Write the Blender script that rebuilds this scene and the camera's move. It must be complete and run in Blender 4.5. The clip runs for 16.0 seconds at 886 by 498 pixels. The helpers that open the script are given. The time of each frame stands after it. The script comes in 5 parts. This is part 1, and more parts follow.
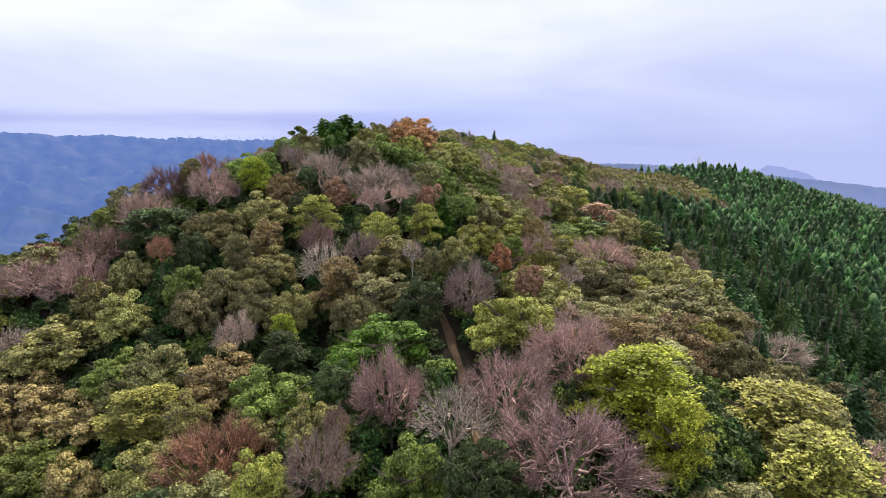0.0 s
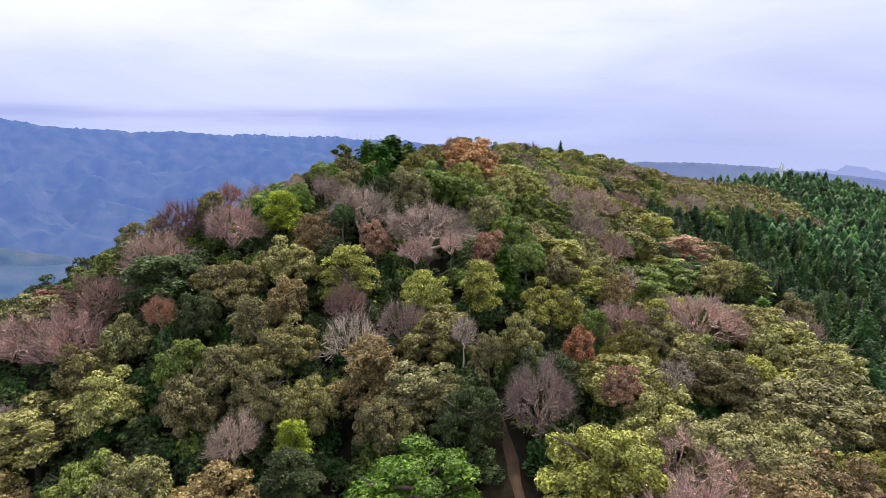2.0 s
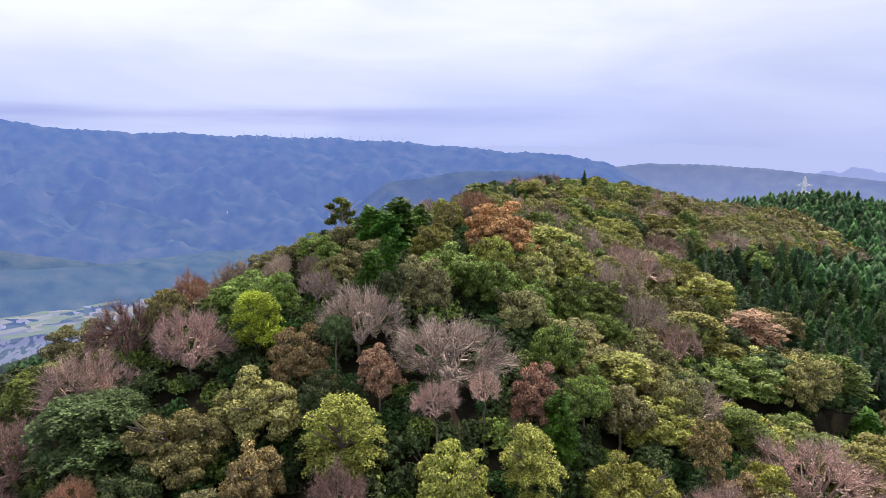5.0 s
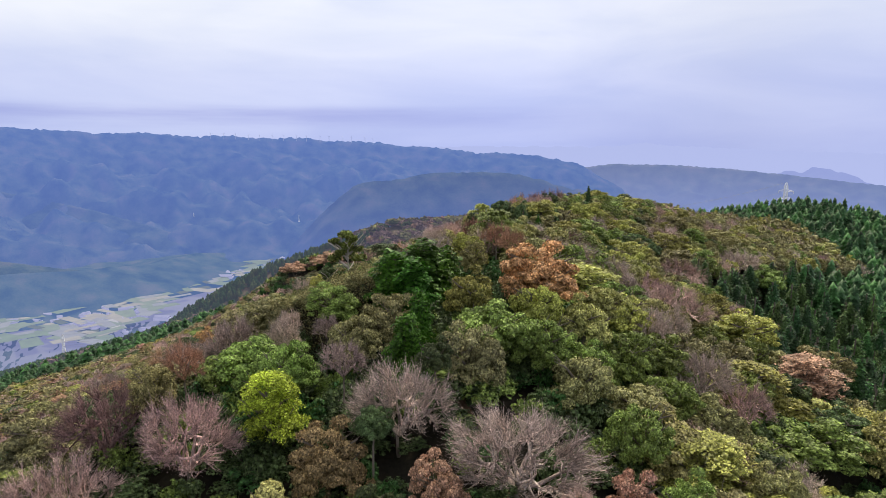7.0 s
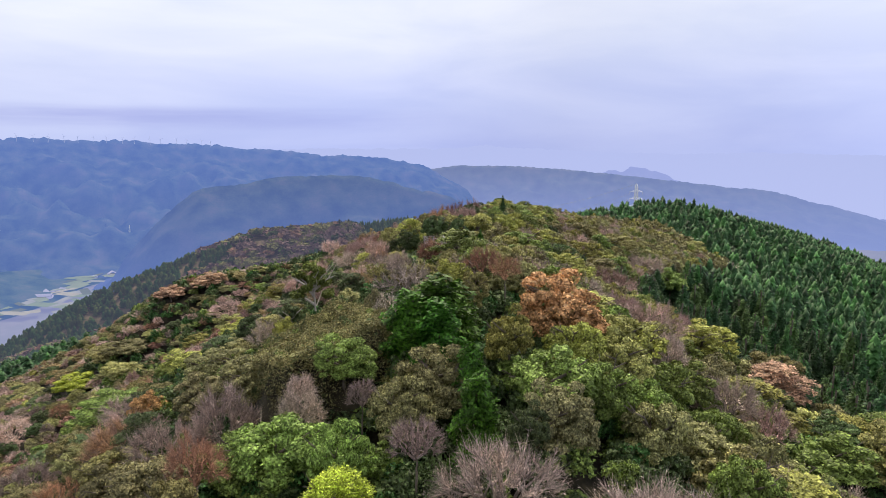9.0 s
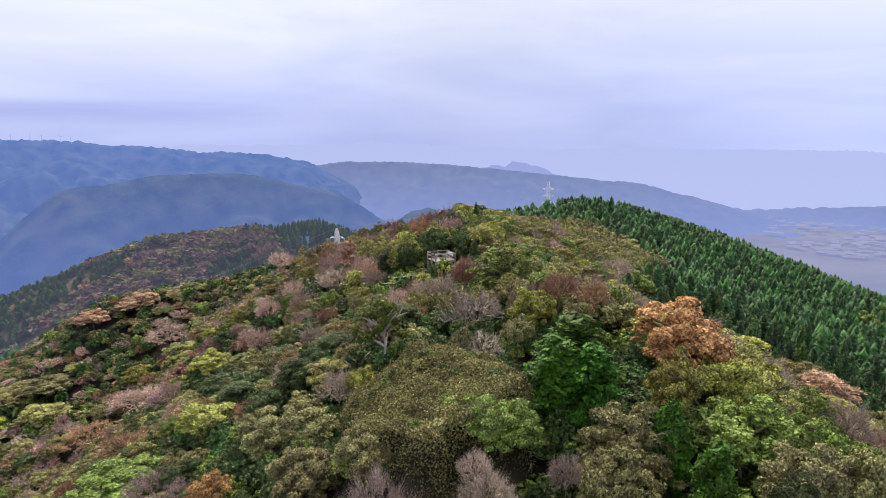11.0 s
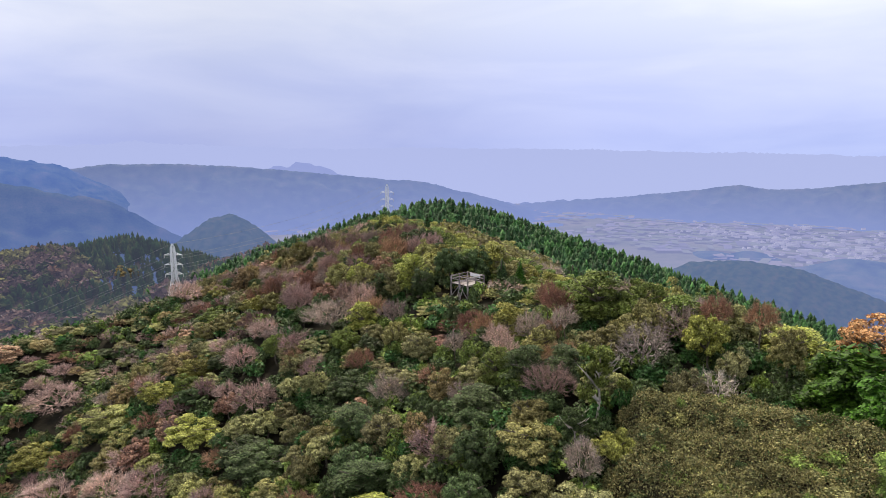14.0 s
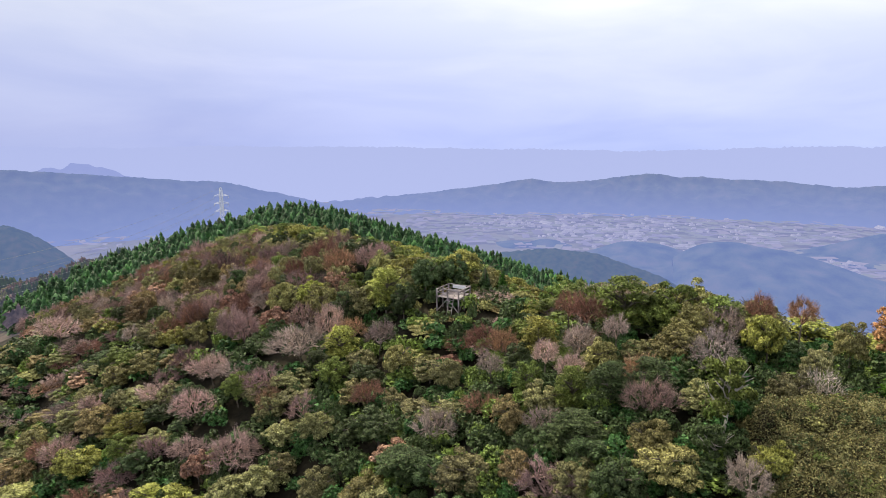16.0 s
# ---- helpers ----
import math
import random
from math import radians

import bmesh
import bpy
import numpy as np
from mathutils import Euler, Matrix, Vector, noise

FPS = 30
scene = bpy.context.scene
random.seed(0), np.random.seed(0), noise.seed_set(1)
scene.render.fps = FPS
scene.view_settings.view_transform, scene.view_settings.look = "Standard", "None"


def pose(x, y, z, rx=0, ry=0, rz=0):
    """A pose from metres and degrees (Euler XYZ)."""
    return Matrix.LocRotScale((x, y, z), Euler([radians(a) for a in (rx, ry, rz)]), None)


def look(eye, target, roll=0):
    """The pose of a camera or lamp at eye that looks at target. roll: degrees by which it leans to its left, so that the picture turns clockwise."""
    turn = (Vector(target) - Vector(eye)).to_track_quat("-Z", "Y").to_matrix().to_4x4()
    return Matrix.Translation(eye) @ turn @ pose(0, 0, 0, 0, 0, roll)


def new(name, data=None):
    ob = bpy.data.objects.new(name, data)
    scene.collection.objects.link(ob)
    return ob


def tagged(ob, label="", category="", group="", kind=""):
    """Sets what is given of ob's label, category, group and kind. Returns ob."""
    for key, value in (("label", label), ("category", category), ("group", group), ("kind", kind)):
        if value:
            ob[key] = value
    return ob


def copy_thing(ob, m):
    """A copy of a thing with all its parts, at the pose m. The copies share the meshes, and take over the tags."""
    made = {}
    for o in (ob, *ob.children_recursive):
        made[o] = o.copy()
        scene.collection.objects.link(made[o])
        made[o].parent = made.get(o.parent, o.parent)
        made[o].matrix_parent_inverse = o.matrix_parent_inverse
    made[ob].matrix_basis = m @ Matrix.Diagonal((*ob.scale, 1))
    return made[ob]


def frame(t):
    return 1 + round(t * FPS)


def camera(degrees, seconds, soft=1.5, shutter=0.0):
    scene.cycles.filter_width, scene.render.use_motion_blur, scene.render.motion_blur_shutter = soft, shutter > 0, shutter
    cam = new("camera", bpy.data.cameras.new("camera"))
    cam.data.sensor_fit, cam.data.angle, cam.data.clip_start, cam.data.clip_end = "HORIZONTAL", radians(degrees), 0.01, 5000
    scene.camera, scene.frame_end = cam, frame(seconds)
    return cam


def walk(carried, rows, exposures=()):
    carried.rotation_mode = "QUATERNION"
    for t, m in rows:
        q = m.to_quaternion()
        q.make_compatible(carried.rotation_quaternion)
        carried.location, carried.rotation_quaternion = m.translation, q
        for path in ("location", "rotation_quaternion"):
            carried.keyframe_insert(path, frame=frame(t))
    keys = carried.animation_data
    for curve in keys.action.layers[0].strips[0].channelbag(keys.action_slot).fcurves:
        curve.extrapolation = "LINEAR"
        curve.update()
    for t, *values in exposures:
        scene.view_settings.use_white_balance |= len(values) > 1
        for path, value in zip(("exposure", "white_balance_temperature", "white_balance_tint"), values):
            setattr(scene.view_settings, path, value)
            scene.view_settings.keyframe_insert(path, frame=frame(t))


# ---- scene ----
cam = camera(69.67, 16.0, soft=0.55)
PATH = [  # seconds, x, y, z, turns about x, y, z
    (0.0, 0.08, 0.04, 20.11, 80.99, 0.47, -2.24),
    (0.5, 0.33, 4.32, 20.80, 80.91, 0.27, 0.05),
    (1.0, 0.34, 8.63, 21.59, 80.97, 0.21, 2.28),
    (1.5, 0.45, 12.82, 23.01, 80.89, 0.25, 2.89),
    (2.0, 0.36, 16.73, 24.51, 80.71, 0.21, 3.04),
    (2.5, 0.29, 20.55, 25.76, 80.71, 0.20, 3.08),
    (3.0, 0.04, 24.16, 26.96, 80.76, 0.20, 3.15),
    (3.5, -0.51, 27.56, 28.10, 80.82, 0.18, 3.12),
    (4.0, -1.09, 30.81, 29.43, 80.76, 0.17, 3.21),
    (4.5, -1.93, 33.93, 30.88, 80.79, 0.18, 3.22),
    (5.0, -2.84, 36.86, 32.38, 80.70, 0.14, 3.25),
    (5.2, -3.22, 37.98, 32.94, 80.69, 0.15, 3.22),
    (7.3, -11.70, 49.48, 36.04, 80.69, 0.16, -0.88),
    (7.5, -13.00, 50.48, 36.20, 80.68, 0.21, -2.12),
    (8.0, -17.00, 52.61, 36.82, 80.64, 0.30, -6.30),
    (8.2, -18.56, 53.49, 36.98, 80.71, 0.22, -7.56),
    (10.3, -36.50, 68.18, 39.04, 80.50, 0.50, -21.51),
    (10.5, -38.01, 69.52, 39.31, 80.45, 0.44, -22.09),
    (11.0, -42.36, 73.05, 39.80, 80.37, 0.33, -23.74),
    (11.5, -46.92, 77.28, 40.17, 80.37, 0.46, -26.87),
    (12.0, -51.42, 81.69, 40.61, 80.32, 0.47, -29.64),
    (12.5, -55.86, 86.38, 40.97, 80.30, 0.41, -32.38),
    (13.0, -60.05, 91.44, 41.18, 80.32, 0.37, -35.54),
    (13.5, -64.42, 96.83, 41.53, 80.29, 0.25, -39.13),
    (14.0, -68.24, 102.52, 41.81, 80.24, 0.33, -43.29),
    (14.5, -71.48, 108.42, 42.08, 80.16, 0.40, -47.44),
    (15.0, -74.35, 114.50, 42.28, 80.10, 0.40, -51.69),
    (15.5, -76.45, 120.60, 42.50, 80.02, 0.39, -56.09),
    (16.0, -78.36, 127.06, 42.71, 79.92, 0.40, -60.75),
]
EXPOSURE = [(0.0, 0.11), (3.0, 0.11), (5.0, 0.09), (7.5, -0.06), (10.5, 0.06), (12.5, -0.10), (16.0, -0.04)]
walk(cam, [(t, pose(*p)) for t, *p in PATH], EXPOSURE)

# ---- world and light ----
world = bpy.data.worlds.new("world")
scene.world = world
world.use_nodes = True
wn, wl = world.node_tree.nodes, world.node_tree.links
wn.clear()


def node(tree, kind, **values):
    n = tree.nodes.new(kind)
    for key, value in values.items():
        if key in n.inputs:
            n.inputs[key].default_value = value
    return n


SUN_BEARING, SUN_HEIGHT = 20.0, 52.0
HORIZON = (0.47, 0.54, 0.90, 1)
wt = world.node_tree
out = wt.nodes.new("ShaderNodeOutputWorld")
back = wt.nodes.new("ShaderNodeBackground")
sky = wt.nodes.new("ShaderNodeTexSky")
sky.sky_type, sky.sun_disc = "NISHITA", False
sky.sun_elevation, sky.sun_rotation = radians(SUN_HEIGHT), radians(SUN_BEARING)
dim = node(wt, "ShaderNodeVectorMath")
dim.operation = "SCALE"
dim.inputs["Scale"].default_value = 0.09
wt.links.new(sky.outputs["Color"], dim.inputs[0])
coord = wt.nodes.new("ShaderNodeTexCoord")
split = wt.nodes.new("ShaderNodeSeparateXYZ")
wt.links.new(coord.outputs["Generated"], split.inputs[0])
stretch = wt.nodes.new("ShaderNodeMapping")
stretch.inputs["Scale"].default_value = (1.0, 1.0, 4.5)
wt.links.new(coord.outputs["Generated"], stretch.inputs["Vector"])
cloud = node(wt, "ShaderNodeTexNoise", Scale=2.6, Detail=7.0, Roughness=0.5, Distortion=0.4)
wt.links.new(stretch.outputs[0], cloud.inputs["Vector"])
height = wt.nodes.new("ShaderNodeValToRGB")
height.color_ramp.elements[0].position, height.color_ramp.elements[0].color = 0.0, HORIZON
height.color_ramp.elements[1].position, height.color_ramp.elements[1].color = 0.30, (0.92, 0.93, 1.0, 1)
for pos, col in ((0.035, (0.51, 0.57, 0.91, 1)), (0.09, (0.62, 0.66, 0.94, 1)), (0.17, (0.83, 0.85, 0.98, 1))):
    el = height.color_ramp.elements.new(pos)
    el.color = col
wt.links.new(split.outputs["Z"], height.inputs[0])
puffs = wt.nodes.new("ShaderNodeValToRGB")
puffs.color_ramp.elements[0].position, puffs.color_ramp.elements[0].color = 0.36, (0.97, 1.0, 1.03, 1)
puffs.color_ramp.elements[1].position, puffs.color_ramp.elements[1].color = 0.66, (1.20, 1.19, 1.10, 1)
wt.links.new(cloud.outputs["Fac"], puffs.inputs[0])
veil = wt.nodes.new("ShaderNodeMix")
veil.data_type, veil.blend_type = "RGBA", "MULTIPLY"
veil.inputs["Factor"].default_value = 1.0
wt.links.new(height.outputs[0], veil.inputs["A"])
wt.links.new(puffs.outputs[0], veil.inputs["B"])
# a long low bank of grey cloud over the western range
bank_height = wt.nodes.new("ShaderNodeValToRGB")
bank_height.color_ramp.elements[0].position, bank_height.color_ramp.elements[0].color = 0.022, (0, 0, 0, 1)
bank_height.color_ramp.elements[1].position, bank_height.color_ramp.elements[1].color = 0.060, (0, 0, 0, 1)
for pos, grey in ((0.030, 0.55), (0.044, 1.0), (0.050, 0.9)):
    el = bank_height.color_ramp.elements.new(pos)
    el.color = (grey, grey, grey, 1)
wt.links.new(split.outputs["Z"], bank_height.inputs[0])
bank_side = node(wt, "ShaderNodeMapRange")
for key, value in (("From Min", 0.34), ("From Max", -0.20), ("To Min", 0.0), ("To Max", 1.0)):
    bank_side.inputs[key].default_value = value
wt.links.new(split.outputs["X"], bank_side.inputs["Value"])
long_way = wt.nodes.new("ShaderNodeMapping")
long_way.inputs["Scale"].default_value = (1.0, 1.0, 16.0)
wt.links.new(coord.outputs["Generated"], long_way.inputs["Vector"])
ragged = node(wt, "ShaderNodeTexNoise", Scale=3.2, Detail=6.0, Roughness=0.55)
wt.links.new(long_way.outputs[0], ragged.inputs["Vector"])
torn = node(wt, "ShaderNodeMapRange")
for key, value in (("From Min", 0.30), ("From Max", 0.62), ("To Min", 0.15), ("To Max", 1.0)):
    torn.inputs[key].default_value = value
wt.links.new(ragged.outputs["Fac"], torn.inputs["Value"])
bank = None
for one in (bank_height.outputs[0], bank_side.outputs[0], torn.outputs[0]):
    if bank is None:
        bank = one
        continue
    times = wt.nodes.new("ShaderNodeMath")
    times.operation = "MULTIPLY"
    wt.links.new(bank, times.inputs[0])
    wt.links.new(one, times.inputs[1])
    bank = times.outputs[0]
greyed = wt.nodes.new("ShaderNodeMix")
greyed.data_type, greyed.blend_type = "RGBA", "MULTIPLY"
greyed.inputs["B"].default_value = (0.70, 0.71, 0.87, 1)
wt.links.new(bank, greyed.inputs["Factor"])
reach_of = wt.nodes.new("ShaderNodeValToRGB")
reach_of.color_ramp.elements[0].position, reach_of.color_ramp.elements[0].color = 0.30, (0.80, 0.80, 0.80, 1)
reach_of.color_ramp.elements[1].position, reach_of.color_ramp.elements[1].color = 1.0, (0.93, 0.93, 0.93, 1)
for pos, grey in ((0.55, 0.78), (0.70, 0.70), (0.82, 0.74), (0.93, 0.86)):
    el = reach_of.color_ramp.elements.new(pos)
    el.color = (grey * 0.97, grey * 0.98, grey * 1.05, 1)
sideways = wt.nodes.new("ShaderNodeMath")
sideways.operation = "MULTIPLY_ADD"
sideways.inputs[1].default_value, sideways.inputs[2].default_value = 0.5, 0.5
wt.links.new(split.outputs["X"], sideways.inputs[0])
wt.links.new(sideways.outputs[0], reach_of.inputs[0])
broad_cloud = wt.nodes.new("ShaderNodeMix")
broad_cloud.data_type, broad_cloud.blend_type = "RGBA", "MULTIPLY"
broad_cloud.inputs["Factor"].default_value = 1.0
wt.links.new(veil.outputs["Result"], broad_cloud.inputs["A"])
wt.links.new(reach_of.outputs[0], broad_cloud.inputs["B"])
lifted = wt.nodes.new("ShaderNodeVectorMath")
lifted.operation = "SCALE"
lifted.inputs["Scale"].default_value = 1.28
wt.links.new(broad_cloud.outputs["Result"], lifted.inputs[0])
wt.links.new(lifted.outputs[0], greyed.inputs["A"])
cover = wt.nodes.new("ShaderNodeMix")
cover.data_type = "RGBA"
cover.inputs["Factor"].default_value = 0.9
wt.links.new(dim.outputs[0], cover.inputs["A"])
wt.links.new(greyed.outputs["Result"], cover.inputs["B"])
wt.links.new(cover.outputs["Result"], back.inputs["Color"])
back.inputs["Strength"].default_value = 1.0
wt.links.new(back.outputs[0], out.inputs[0])

sun = new("sun", bpy.data.lights.new("sun", "SUN"))
sun.data.energy, sun.data.angle, sun.data.color = 5.0, radians(10), (1.0, 0.91, 0.71)
sb, sh = radians(SUN_BEARING), radians(SUN_HEIGHT)
sun.matrix_world = look((0, 0, 0), (-math.sin(sb) * math.cos(sh), -math.cos(sb) * math.cos(sh), -math.sin(sh)))

# ---- materials ----


def material(name, colours, rough=0.7, scale=1.0, bump=0.0, metal=0.0, translucent=0.0, vary=0.0, island=0.0, grain=0.0):
    """Two or more colours blended by noise at a coarse and a fine scale; vary: by object, island: by loose piece."""
    m = bpy.data.materials.new(name)
    m.use_nodes = True
    t = m.node_tree
    t.nodes.clear()
    o = t.nodes.new("ShaderNodeOutputMaterial")
    b = t.nodes.new("ShaderNodeBsdfPrincipled")
    b.inputs["Roughness"].default_value, b.inputs["Metallic"].default_value = rough, metal
    b.inputs["Specular IOR Level"].default_value = 0.2
    geo = t.nodes.new("ShaderNodeNewGeometry")
    big = node(t, "ShaderNodeTexNoise", Scale=0.22 * scale, Detail=3.0)
    fine = node(t, "ShaderNodeTexNoise", Scale=3.0 * scale, Detail=5.0)
    t.links.new(geo.outputs["Position"], big.inputs["Vector"])
    t.links.new(geo.outputs["Position"], fine.inputs["Vector"])
    add = t.nodes.new("ShaderNodeMath")
    add.operation = "MULTIPLY_ADD"
    t.links.new(fine.outputs["Fac"], add.inputs[0])
    add.inputs[1].default_value = 0.5
    half = t.nodes.new("ShaderNodeMath")
    half.operation = "MULTIPLY_ADD"
    t.links.new(big.outputs["Fac"], half.inputs[0])
    half.inputs[1].default_value, half.inputs[2].default_value = 1.3, -0.4
    t.links.new(half.outputs[0], add.inputs[2])
    ramp = t.nodes.new("ShaderNodeValToRGB")
    ramp.color_ramp.elements[0].color, ramp.color_ramp.elements[1].color = (*colours[0], 1), (*colours[-1], 1)
    ramp.color_ramp.elements[0].position, ramp.color_ramp.elements[1].position = 0.25, 0.8
    for i, c in enumerate(colours[1:-1]):
        e = ramp.color_ramp.elements.new(0.25 + 0.55 * (i + 1) / (len(colours) - 1))
        e.color = (*c, 1)
    t.links.new(add.outputs[0], ramp.inputs[0])
    colour = ramp.outputs[0]
    if grain:
        speck = node(t, "ShaderNodeTexNoise", Scale=5.5, Detail=4.0, Roughness=0.75)
        t.links.new(geo.outputs["Position"], speck.inputs["Vector"])
        spread = node(t, "ShaderNodeMapRange")
        for key, value in (("From Min", 0.36), ("From Max", 0.64), ("To Min", 1 - grain), ("To Max", 1 + grain)):
            spread.inputs[key].default_value = value
        t.links.new(speck.outputs["Fac"], spread.inputs["Value"])
        mottle = t.nodes.new("ShaderNodeVectorMath")
        mottle.operation = "SCALE"
        t.links.new(colour, mottle.inputs[0])
        t.links.new(spread.outputs[0], mottle.inputs["Scale"])
        colour = mottle.outputs[0]
    if vary or island:
        hsv = t.nodes.new("ShaderNodeHueSaturation")
        t.links.new(colour, hsv.inputs["Color"])
        value = None
        for amount, source in ((vary, "object"), (island, "island")):
            if not amount:
                continue
            if source == "object":
                src = t.nodes.new("ShaderNodeObjectInfo").outputs["Random"]
            else:
                src = geo.outputs["Random Per Island"]
            rng_node = node(t, "ShaderNodeMapRange")
            rng_node.inputs["To Min"].default_value, rng_node.inputs["To Max"].default_value = 1 - amount, 1 + amount
            t.links.new(src, rng_node.inputs["Value"])
            if source == "object":
                hue = node(t, "ShaderNodeMapRange")
                hue.inputs["To Min"].default_value, hue.inputs["To Max"].default_value = 0.5 - 0.07 * amount, 0.5 + 0.05 * amount
                t.links.new(src, hue.inputs["Value"])
                t.links.new(hue.outputs[0], hsv.inputs["Hue"])
            if value is None:
                value = rng_node.outputs[0]
            else:
                mul = t.nodes.new("ShaderNodeMath")
                mul.operation = "MULTIPLY"
                t.links.new(value, mul.inputs[0])
                t.links.new(rng_node.outputs[0], mul.inputs[1])
                value = mul.outputs[0]
        t.links.new(value, hsv.inputs["Value"])
        colour = hsv.outputs[0]
    t.links.new(colour, b.inputs["Base Color"])
    if bump:
        bm_node = node(t, "ShaderNodeBump", Strength=bump, Distance=0.1)
        t.links.new(fine.outputs["Fac"], bm_node.inputs["Height"])
        t.links.new(bm_node.outputs[0], b.inputs["Normal"])
    last = b.outputs[0]
    if translucent:
        tr = t.nodes.new("ShaderNodeBsdfTranslucent")
        t.links.new(colour, tr.inputs["Color"])
        mix = t.nodes.new("ShaderNodeMixShader")
        mix.inputs[0].default_value = translucent
        t.links.new(last, mix.inputs[1])
        t.links.new(tr.outputs[0], mix.inputs[2])
        last = mix.outputs[0]
    t.links.new(last, o.inputs[0])
    return m


def shade(c, k):
    return tuple(min(v * k, 1.0) for v in c)


def hazed_material(name, colours, air, airlight=(0.27, 0.36, 0.80), scale=0.02, low_haze=0.0, low=-400.0, high=-150.0):
    """Far surface with haze painted in: it glows in airlight itself, by share air."""
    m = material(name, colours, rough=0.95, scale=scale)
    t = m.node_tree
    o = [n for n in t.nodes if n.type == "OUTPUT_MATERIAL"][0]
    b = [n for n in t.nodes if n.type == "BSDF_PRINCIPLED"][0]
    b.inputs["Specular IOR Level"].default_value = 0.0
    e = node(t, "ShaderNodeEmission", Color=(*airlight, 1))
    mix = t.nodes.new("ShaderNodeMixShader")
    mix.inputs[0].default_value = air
    # more or less of the painted haze towards the foot, by height
    if low_haze:
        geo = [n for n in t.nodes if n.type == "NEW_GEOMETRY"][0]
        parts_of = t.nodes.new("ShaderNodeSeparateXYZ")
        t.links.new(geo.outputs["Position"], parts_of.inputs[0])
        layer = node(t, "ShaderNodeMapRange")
        for key, value in (("From Min", low), ("From Max", high), ("To Min", air + low_haze), ("To Max", air)):
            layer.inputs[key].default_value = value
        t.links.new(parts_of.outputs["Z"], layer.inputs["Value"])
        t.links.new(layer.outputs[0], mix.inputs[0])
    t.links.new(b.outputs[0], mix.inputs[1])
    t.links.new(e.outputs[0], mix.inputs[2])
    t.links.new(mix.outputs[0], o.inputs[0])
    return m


LEAF = {  # base colours of foliage
    "dark": (0.070, 0.100, 0.036),
    "green": (0.160, 0.216, 0.048),
    "fresh": (0.105, 0.215, 0.026),
    "greygreen": (0.222, 0.210, 0.088),
    "olive": (0.275, 0.260, 0.092),
    "pale": (0.250, 0.240, 0.106),
    "ochre": (0.282, 0.216, 0.096),
    "yellowgreen": (0.290, 0.290, 0.066),
    "lime": (0.300, 0.345, 0.034),
    "orange": (0.400, 0.210, 0.098),
    "rust": (0.330, 0.190, 0.125),
    "pink": (0.430, 0.300, 0.268),
    "grey": (0.370, 0.290, 0.250),
    "white": (0.430, 0.360, 0.315),
    "brown": (0.270, 0.180, 0.155),
    "bright": (0.046, 0.122, 0.009),
    "mid": (0.048, 0.112, 0.030),
    "cedar": (0.034, 0.074, 0.026),
    "cedarlight": (0.074, 0.132, 0.036),
    "sasa": (0.170, 0.146, 0.058),
}
FOLIAGE = {k: material("foliage_" + k, (shade(c, 0.66), shade(c, 1.02), shade(c, 1.38)), rough=0.6, scale=1.2,
                       translucent=0.0 if k in ("pink", "grey", "white", "brown", "rust") else 0.12, vary=0.3, island=0.66, grain=0.6)
           for k, c in LEAF.items()}
BARK = material("bark", ((0.10, 0.08, 0.065), (0.20, 0.17, 0.14)), rough=0.9, scale=3, bump=0.4)
PALE_BARK = material("pale_bark", ((0.36, 0.32, 0.28), (0.55, 0.50, 0.45)), rough=0.85, scale=3, bump=0.3)
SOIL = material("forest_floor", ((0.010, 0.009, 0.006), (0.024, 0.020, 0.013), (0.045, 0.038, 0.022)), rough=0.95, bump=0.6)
TRAIL = material("trail_soil", ((0.09, 0.055, 0.036), (0.16, 0.105, 0.070)), rough=0.95, scale=2, bump=0.5)
TIMBER = material("weathered_timber", ((0.15, 0.125, 0.12), (0.31, 0.27, 0.265), (0.46, 0.41, 0.41)), rough=0.85, scale=4, bump=0.3, vary=0.2)
WHITE = material("white_paint", ((0.74, 0.74, 0.76), (0.86, 0.86, 0.88)), rough=0.5, scale=2)
STEEL = material("galvanised_steel", ((0.72, 0.74, 0.80), (0.82, 0.84, 0.90)), rough=0.5, scale=2)
CABLE = material("cable", ((0.24, 0.25, 0.27), (0.32, 0.33, 0.35)), rough=0.45)
# darker copies of the leaf colours, bluish haze painted in as glow
HAZY = {k: hazed_material("hazy_" + k, (shade(LEAF[k], 0.45), shade(LEAF[k], 0.7), LEAF[k]), 0.20, (0.20, 0.22, 0.36), 1.0) for k in LEAF}
# litter of the far ground, with the same glow painted in for haze
HAZY_LITTER = hazed_material("hazy_litter", ((0.05, 0.05, 0.03), (0.12, 0.095, 0.06), (0.16, 0.115, 0.085)), 0.20, (0.20, 0.22, 0.36), 1.0)
# white of the far turbines, half of it glow painted in for blue haze
HAZY_WHITE = hazed_material("hazy_white", ((0.62, 0.62, 0.64), (0.74, 0.74, 0.76)), 0.5, (0.30, 0.38, 0.75), 1.0)
GLASS_CLAY = material("insulator", ((0.55, 0.55, 0.55), (0.7, 0.7, 0.7)), rough=0.3)

# ---- the lie of the land ----
RIDGE = ((6, -60, -12), (6, 40, 4.8), (3, 70, 10.2), (-5, 90, 9), (-7, 112, 25), (0, 143, 24.9), (4, 168, 22),
         (14, 195, 22.5), (34, 230, 22), (62, 270, 16))
WEST_SPUR = ((-8, 97, 19.6), (-34, 95, 16.7), (-60, 88, 4.5), (-90, 75, -6))
CEDAR_RIDGE = ((45, 245, 15), (100, 300, 9.5), (165, 352, 11), (215, 384, -1), (300, 430, -18), (390, 465, -46), (500, 500, -85))
